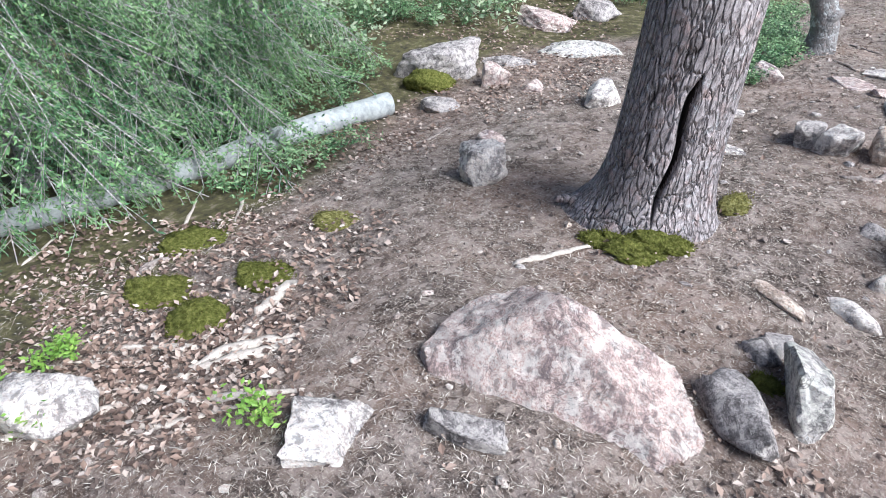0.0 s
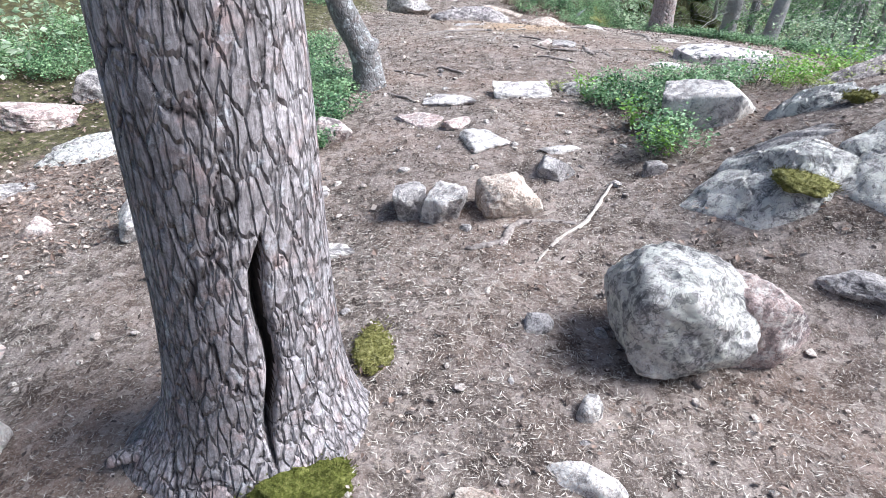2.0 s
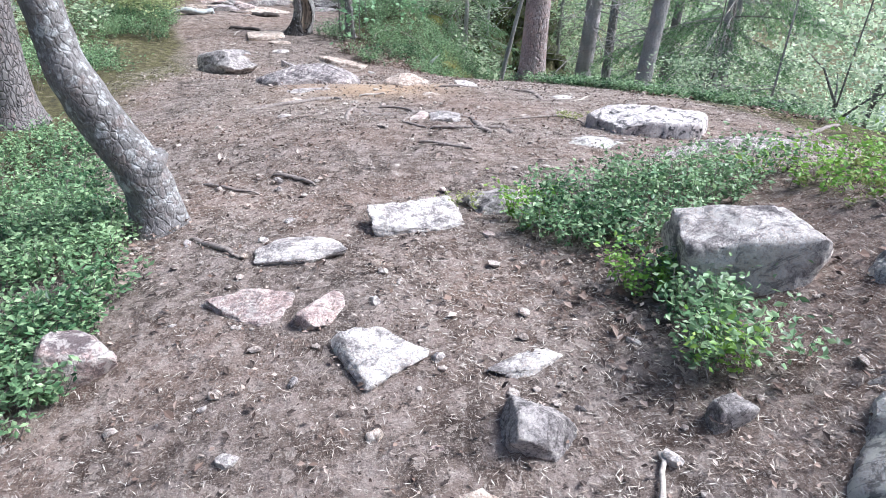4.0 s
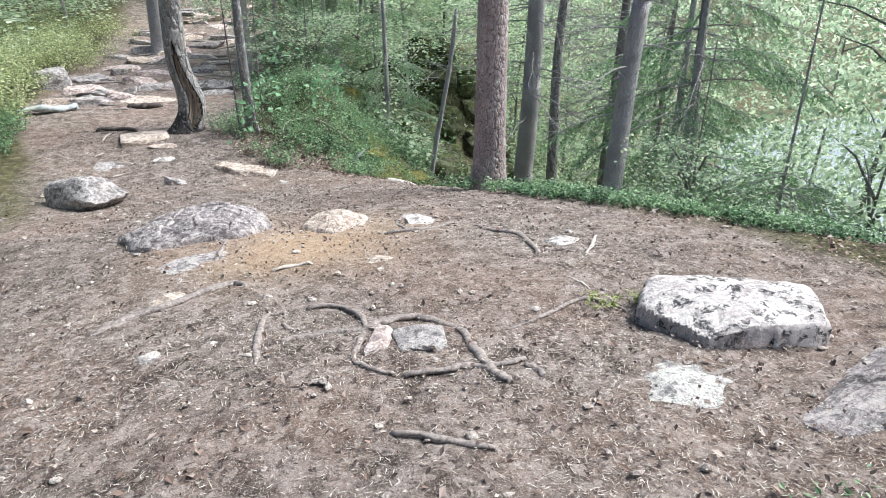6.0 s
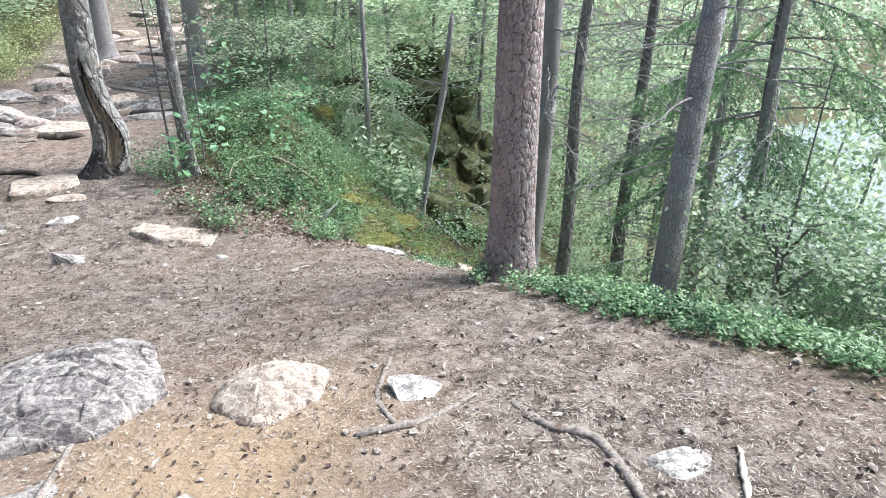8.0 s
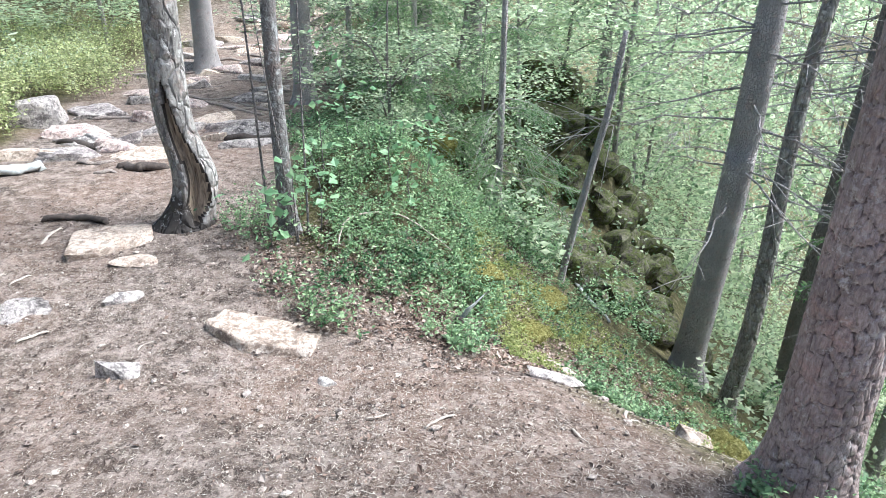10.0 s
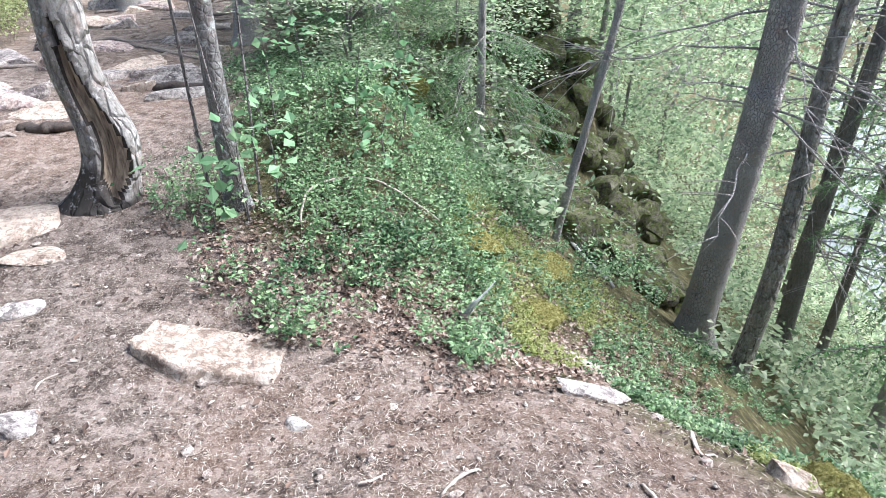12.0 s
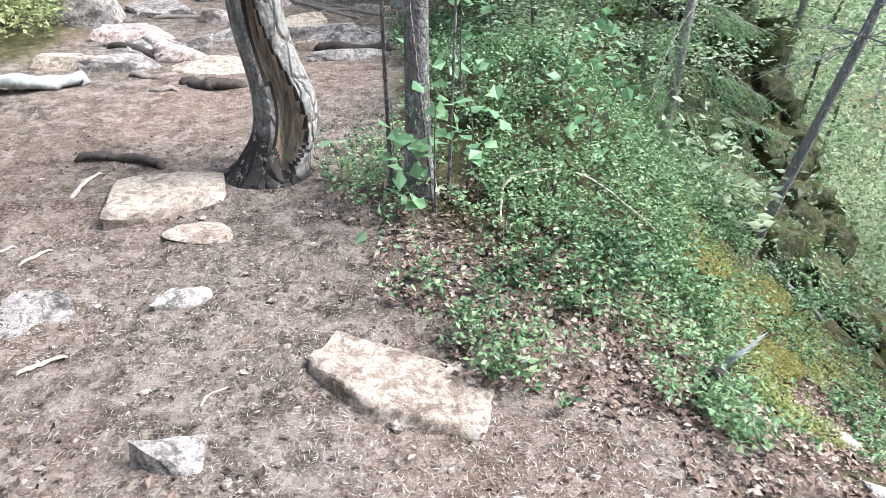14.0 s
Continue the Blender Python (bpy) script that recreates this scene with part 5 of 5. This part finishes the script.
def slope_spots(n, r):
    """Many small spots over the wooded slope, off the path."""
    out = []
    while len(out) < n:
        x, y = r.uniform(1.6, 17), r.uniform(4.5, 29)
        away = x - np.interp(y, EDGE_Y, EDGE_X)
        in_gully = 1.4 + 0.55 * (y - 14) < x < 3.6 + 0.55 * (y - 14) and 14.5 < y < 18.5
        on_lip = (8.5 < y < 13.4 and away < 3.2) or (3.0 < x < 4.8 and 13.4 < y < 15.6)
        if away > 1.0 and not in_gully and not on_lip and (away > 2.2 or r.uniform() < 0.5) and not (away > 5 and 49 < math.degrees(math.atan2(x, y - 3.9)) < 58):
            out.append((x, y, 0.45 + 0.03 * away, 0.45 + 0.03 * away, 14, 0))
    return out


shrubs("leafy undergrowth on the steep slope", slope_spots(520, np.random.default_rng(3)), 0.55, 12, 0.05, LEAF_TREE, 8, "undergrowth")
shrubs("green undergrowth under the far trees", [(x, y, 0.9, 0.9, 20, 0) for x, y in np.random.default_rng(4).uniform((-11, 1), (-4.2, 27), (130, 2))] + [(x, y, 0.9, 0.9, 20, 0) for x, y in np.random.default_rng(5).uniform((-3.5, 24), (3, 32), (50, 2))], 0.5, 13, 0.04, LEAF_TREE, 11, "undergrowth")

shrubs("yellowish moss and grass tufts on the slope's lip", ((1.5, 11.8, 0.35, 0.8, 700, 10), (2.2, 12.2, 0.5, 0.6, 500, 0), (2.7, 12.4, 0.5, 0.5, 260, 0), (1.75, 12.8, 0.4, 0.8, 600, 0), (1.6, 11.1, 0.3, 0.3, 160, 0), (2.1, 9.7, 0.16, 0.25, 120, 0), (0.4, 4.0, 0.2, 0.1, 20, 0), (1.6, 5.75, 0.3, 0.08, 30, 0), (2.1, 3.2, 0.5, 0.4, 200, 0)), 0.06, 9, 0.011, GRASS, 9, "moss_tufts", False, "moss")
shrubs("leafy plants hiding the ravine rocks", ((2.6, 15.0, 0.9, 1.2, 150, 0), (3.6, 14.6, 0.9, 1.0, 150, 0), (3.4, 13.4, 0.5, 0.6, 60, 0), (3.4, 16.6, 0.9, 0.7, 90, 30), (4.2, 17.6, 0.9, 0.6, 80, 30), (2.2, 13.6, 0.4, 0.6, 60, 0)), 0.35, 18, 0.026, LEAF_SHRUB, 10, "ferns", True, "ferns")

# young leafy saplings with big leaves on the mound


def sapling(x, y, h, count, leaf, seed, material=LEAF_SAP):
    r = np.random.default_rng(seed)
    ob = group_empty("sapling", on_ground(x, y), "leafy young sapling with broad pale green leaves", "sapling", "broad-leaved saplings")
    pts = smooth_path([(0, 0, -0.03), r.normal(size=3) * 0.04 + (0, 0, h * 0.5), r.normal(size=3) * 0.08 + (0, 0, h)], 6)
    v, f = tube(pts, np.linspace(0.007, 0.002, len(pts)), 6)
    mesh_object("stem", v, f, BARK_DARK, ob)
    c = Cloud()
    k = r.uniform(0.35, 1, count)
    cen = pts[(k * (len(pts) - 1)).astype(int)] + r.normal(size=(count, 3)) * (0.12, 0.12, 0.05)
    leaf_cloud(c, cen, leaf, r, 0.2, 0.72, 0.35)
    c.build("leaves", material, ob)


for i, (x, y, h) in enumerate(((-0.05, 12.0, 0.75), (0.12, 12.15, 0.95), (-0.25, 11.95, 0.5), (0.75, 12.75, 0.55), (0.9, 12.5, 0.5), (1.05, 12.9, 0.6), (0.4, 13.6, 1.2), (0.15, 13.0, 0.8), (1.2, 13.9, 1.0))):
    sapling(x, y, h, 26, 0.048, 300 + i)

# ---------- leafy trees ----------


def crown_mesh(seed, leaves, spread, height, leaf, material, clumps=26):
    r = np.random.default_rng(seed)
    c = Cloud()
    cc = r.normal(size=(clumps, 3)) * (spread, spread, 0) + np.stack([0 * np.arange(clumps), 0 * np.arange(clumps), r.uniform(0.12, 1, clumps) * height], 1)
    per = leaves // clumps
    cen = np.repeat(cc, per, 0) + r.normal(size=(per * clumps, 3)) * (0.25, 0.25, 0.12) * spread ** 0.3
    leaf_cloud(c, cen, leaf, r, 0.25, 0.6, 0.4)
    ob = c.build("crown", material)
    me = ob.data
    bpy.data.objects.remove(ob)
    return me, cc


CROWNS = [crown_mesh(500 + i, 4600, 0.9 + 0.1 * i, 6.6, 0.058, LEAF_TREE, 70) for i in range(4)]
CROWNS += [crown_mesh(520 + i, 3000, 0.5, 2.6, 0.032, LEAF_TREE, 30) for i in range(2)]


def leafy_tree(x, y, r0, height, seed, lean=(0, 0), crown=0, dz=0.3, material=None, size=1.0):
    ob, axis, rad = tree("birch_tree", "slender leafy tree on the wooded lake slope", x, y, r0, height, material or BARK_DARK, lean, 0.05, 14, 0.003, seed=seed, flare=False, step=0.12, group="slope trees")
    me, cc = CROWNS[crown % len(CROWNS)]
    c = new("crown", me)
    c.parent = ob
    c.location = (lean[0] * 2, lean[1] * 2, dz)
    c.rotation_euler[2] = seed * 1.7
    tall = float(np.clip((2.4 - ob.location[2]) / 6.4, 0.45, 1.6))
    c.scale = (size, size, tall)
    turn = np.array(Euler((0, 0, seed * 1.7)).to_matrix())
    for q in cc[:9]:
        q = turn @ (q * np.array([size, size, tall])) + np.array(c.location)
        a = axis(max(q[2] - 0.5, 0.1))
        v, f = tube([a, (a + q) / 2 + (0, 0, 0.1), q], (0.016, 0.01, 0.003), 5)
        mesh_object("branch", v, f, material or BARK_DARK, ob)


r = np.random.default_rng(77)
SLOPE_TREES = ((3.2, 17.2), (1.9, 16.4), (0.9, 17.6), (2.6, 18.8), (4.4, 18.8), (6.6, 19.6), (9.4, 7.0), (8.2, 5.4))
for i, (x, y) in enumerate(SLOPE_TREES):
    leafy_tree(x, y, 0.03 + 0.004 * (i % 4), r.uniform(6, 8), 600 + i, (r.normal() * 0.05 + 0.04, r.normal() * 0.05), i % 4, 0.3, BARK_DARK if i % 3 else BARK_GREY, 0.9)
i = 0
for row, d in enumerate((11.5, 14, 17, 21, 26)):
    for a in np.arange(-8 + row, 88, 92 / (5 + 1.6 * row)):
        x, y = 1 + d * np.cos(radians(a)) + r.normal() * 0.6, 6 + 1.25 * d * np.sin(radians(a)) + r.normal() * 0.6
        az = math.degrees(math.atan2(x - 0.3, y - 7))
        if x > 1.5 + 0.08 * y and not (38 < az < 58 and r.uniform() < 0.7) and not 48 < math.degrees(math.atan2(x, y - 3.9)) < 59:
            leafy_tree(x, y, 0.05, 8, 640 + i, (r.normal() * 0.04, r.normal() * 0.04), i % 4, 0.0, BARK_DARK if i % 2 else BARK_GREY, 1.15 + 0.05 * row)
            i += 1
for i, (x, y) in enumerate(((6.6, 8.6), (9.6, 11.2))):
    leafy_tree(x, y, 0.035, 7, 740 + i, (0.08 - 0.03 * i, 0.03), i % 4, 0.2, BARK_DARK, 0.8)
for i, (x, y) in enumerate(((4.4, 8.9), (4.9, 7.2), (2.2, 15.4), (1.1, 15.4), (5.6, 10.2), (0.9, 14.6))):
    leafy_tree(x, y, 0.014, 3, 720 + i, (0.02, 0), 4 + i % 2, 0.1, BARK_DARK, 0.85)
for i, (x, y) in enumerate(((-4.4, 22.5), (-6.4, 20.5), (-5.8, 9.6), (-7.4, 12.6), (-8.0, 7.6), (-7.6, 3.4), (-8.4, 16.5), (-2.6, 27.0), (-9.0, 24.0), (-9.5, 10.5), (-10, 5.5), (-5, 27.5), (0.6, 28.5))):
    leafy_tree(x, y, 0.05, 7, 700 + i, (0, 0), i % 4, 0.0, BARK_GREY, 1.2)

# ---------- spruce boughs ----------


def bough_mesh(seed, length=1.1, twigs=26):
    """One flat drooping spruce bough with its needles."""
    r = np.random.default_rng(seed)
    c = Cloud()
    V, F, n = [], [], 0
    s = np.linspace(0, 1, 10)
    spine = np.stack([s * length, 0.05 * np.sin(s * 3 + seed), -0.32 * length * s**1.7], -1)
    v, f = tube(spine, 0.008 * (1 - 0.8 * s), 5)
    V.append(v)
    F += f
    n += len(v)
    for k in range(twigs):
        q = r.uniform(0.12, 1)
        st = np.array([np.interp(q, s, spine[:, i]) for i in range(3)])
        side = 1 if k % 2 else -1
        ln = length * 0.42 * (1.12 - q) * r.uniform(0.7, 1.2) + 0.06
        w = unit(np.array([0.75, side * r.uniform(0.5, 1.0), -0.35 - 0.5 * r.uniform()]))
        u = np.linspace(0, 1, 4)
        tw = st + w * (u * ln)[:, None] + np.array([0, 0, -0.25 * ln]) * (u**2)[:, None]
        v, f = tube(tw, 0.0028 * (1 - 0.6 * u), 3)
        V.append(v)
        F += [tuple(i + n for i in g) for g in f]
        n += len(v)
        m = int(ln * 150)
        p = r.uniform(0, 1, m)
        cen = np.stack([np.interp(p, u, tw[:, i]) for i in range(3)], 1)
        along = unit(w * 0.8 + r.normal(size=(m, 3)) * 0.6)
        ns = 0.015 * r.uniform(0.7, 1.2, m)[:, None]
        across = unit(np.cross(along, r.normal(size=(m, 3)))) * ns * 0.3
        c.quads(cen + along * ns, along * ns, across)
    a = mesh_object("bough_wood", np.vstack(V), F, BARK_GREY)
    b = c.build("needles", NEEDLE)
    out = a.data, b.data
    bpy.data.objects.remove(a)
    bpy.data.objects.remove(b)
    return out


BOUGHS = [bough_mesh(800 + i) for i in range(3)]


def spruce(label, x, y, levels, z0, z1, reach, seed, r0=0.08, facing=None, spread=3.14, material=BARK_GREY):
    r = np.random.default_rng(seed)
    ob, axis, rad = tree("spruce_tree", label, x, y, r0, z1 + 2.5, material, (0, 0), 0.01, 18, 0.004, seed=seed, step=0.1)
    for k in range(levels):
        h = r.uniform(z0, z1)
        a = r.uniform(-spread, spread) + (facing or 0)
        wood, needles = BOUGHS[k % 3]
        size = reach * (1 - 0.35 * (h - z0) / (z1 - z0 + 0.1)) * r.uniform(0.75, 1.15)
        b = new("bough", wood)
        b.parent = ob
        b.location = axis(h)
        b.rotation_euler = (r.normal() * 0.15, r.uniform(-0.15, 0.25), a)
        b.scale = (size, size, size)
        nd = new("needles", needles)
        nd.parent = b


spruce("young spruce with drooping green boughs over a log", -3.95, -1.5, 70, 0.35, 1.9, 1.45, 31, 0.06, 0.0, 1.7)
spruce("young spruce with drooping green boughs over a log", -4.2, -0.3, 66, 0.3, 1.9, 1.4, 32, 0.06, 0.0, 1.6)
spruce("young spruce with drooping green boughs", -4.9, 0.8, 40, 0.2, 1.9, 1.3, 33, 0.06)
spruce("spruce with drooping boughs on the lake slope", 5.3, 10.3, 26, 2.2, 5.0, 1.9, 34, 0.07)
spruce("dark young spruce among leafy trees", 1.35, 15.9, 40, 0.1, 2.6, 1.1, 35, 0.05)
spruce("dark young spruce among leafy trees", 2.2, 14.6, 30, 0.1, 2.4, 0.9, 36, 0.05)
spruce("dark young spruce among leafy trees", 0.6, 19.2, 40, 0.1, 3.2, 1.4, 37, 0.06)
spruce("spruce with drooping boughs on the lake slope", 4.7, 8.0, 16, 0.9, 1.6, 1.2, 38, 0.018)
spruce("spruce with drooping boughs on the lake slope", 7.0, 12.9, 26, 2.5, 5.6, 1.9, 39, 0.1)

# ---------- litter ----------


def scatter_needles(n, seed):
    r = np.random.default_rng(seed)
    x, y = r.uniform(-2.6, 3.2, n), r.uniform(-2.4, 12.2, n)
    keep = (r.uniform(0, 1, n) < 0.35 + 0.65 * (np.sin(x * 2.3 + y) * np.sin(y * 1.7) > -0.1))
    x, y = x[keep], y[keep]
    p = np.stack([x, y, ground_z(x, y) + 0.012 * fnoise(np.stack([x, y, 0 * x], 1), 4.0, 5, 3) + 0.005 * fnoise(np.stack([x, y, 0 * x], 1), 19.0, 6, 3) + 0.006], 1)
    a = r.uniform(0, 6.28, len(x))
    ln = r.uniform(0.007, 0.02, len(x))[:, None]
    along = np.stack([np.cos(a), np.sin(a), r.normal(size=len(x)) * 0.12], 1) * ln
    across = np.stack([-np.sin(a), np.cos(a), 0 * a], 1) * r.uniform(0.0008, 0.0019, len(x))[:, None]
    c = Cloud()
    c.quads(p, along, across)
    tagged(c.build("pine_needles", LITTER_NEEDLE), "dry straw-coloured needles strewn over the path", "needles", kind="stuff")


def scatter_leaves(spots, seed, size, n_all):
    r = np.random.default_rng(seed)
    c = Cloud()
    for cx, cy, rx, ry, n in spots:
        x, y = patch_points(cx, cy, rx, ry, n, r)
        p = np.stack([x, y, ground_z(x, y) + r.uniform(0.008, 0.028, n)], 1)
        a = r.uniform(0, 6.28, n)
        s = size * r.uniform(0.6, 1.3, n)[:, None]
        along = np.stack([np.cos(a), np.sin(a), r.normal(size=n) * 0.35], 1) * s
        across = np.stack([-np.sin(a), np.cos(a), r.normal(size=n) * 0.35], 1) * s * 0.62
        c.quads(p, along, across, 0.35)
    tagged(c.build("dead_leaves", LITTER_LEAF), "brown curled dead leaves on the woodland floor", "leaves", kind="stuff")


def scatter_pebbles(n, seed):
    r = np.random.default_rng(seed)
    d, faces = sphere(1)
    faces = np.array(faces)
    x, y = r.uniform(-2.4, 3.0, n), r.uniform(-2.4, 12.6, n)
    z = ground_z(x, y)
    s = 0.005 + 0.022 * r.uniform(0, 1, n) ** 5
    V = d[None] * (s[:, None, None] * r.uniform(0.55, 1.2, (n, 1, 3))) * np.array([1, 1, 0.5]) * r.uniform(0.65, 1.3, (n, len(d), 1))
    V = V + np.stack([x, y, z + 0.3 * s], 1)[:, None]
    F = (faces[None] + (np.arange(n) * len(d))[:, None, None]).reshape(-1, 3)
    tagged(mesh_object("pebbles", V.reshape(-1, 3), F, PEBBLE, None, "", False), "small loose stones scattered on the path", "pebbles", kind="stuff")


scatter_needles(190000, 21)
scatter_leaves(((-2.0, -1.4, 1.2, 1.1, 2600), (-1.35, -1.75, 0.7, 0.55, 1500), (0.75, -0.75, 0.35, 0.4, 260), (-3.0, 0.4, 0.9, 1.4, 1200), (-2.8, 2.3, 1.0, 1.2, 1300), (0.95, 3.0, 0.55, 0.5, 260), (0.5, 11.3, 0.95, 0.6, 2400), (1.2, 10.9, 0.7, 0.65, 1500), (0.1, 11.9, 0.8, 0.6, 900), (3.4, 5.9, 0.5, 0.5, 260), (1.3, 1.8, 0.6, 0.3, 80), (3.0, 7.2, 0.5, 0.8, 200), (-1.4, 4.2, 0.7, 0.7, 120), (-4.2, 3.6, 1.6, 1.6, 2200), (2.0, 11.4, 0.6, 0.8, 1200), (2.9, 11.8, 0.7, 0.8, 900), (2.0, 12.9, 0.6, 1.0, 900)), 22, 0.017, 0)
scatter_leaves(((0.3, 6, 2.6, 8.5, 9000),), 23, 0.0085, 0)
scatter_leaves(((0.3, 6, 2.6, 8.5, 700),), 25, 0.018, 0)
scatter_pebbles(5000, 24)


def scatter_flakes(n, seed):
    """Dark bits of bark and cone scales."""
    r = np.random.default_rng(seed)
    x, y = r.uniform(-2.6, 3.2, n), r.uniform(-2.4, 13.0, n)
    a, sz = r.uniform(0, 6.28, n), r.uniform(0.005, 0.016, n)[:, None]
    p = np.stack([x, y, ground_z(x, y) + 0.01 + 0.012 * fnoise(np.stack([x, y, 0 * x], 1), 4.0, 5, 3)], 1)
    along = np.stack([np.cos(a), np.sin(a), r.normal(size=n) * 0.4], 1) * sz
    across = np.stack([-np.sin(a), np.cos(a), r.normal(size=n) * 0.4], 1) * sz * 0.55
    c = Cloud()
    c.quads(p, along, across, 0.3)
    tagged(c.build("bark_flakes", CONE), "dark flakes of bark strewn over the soil", "bark", kind="stuff")


scatter_flakes(14000, 26)
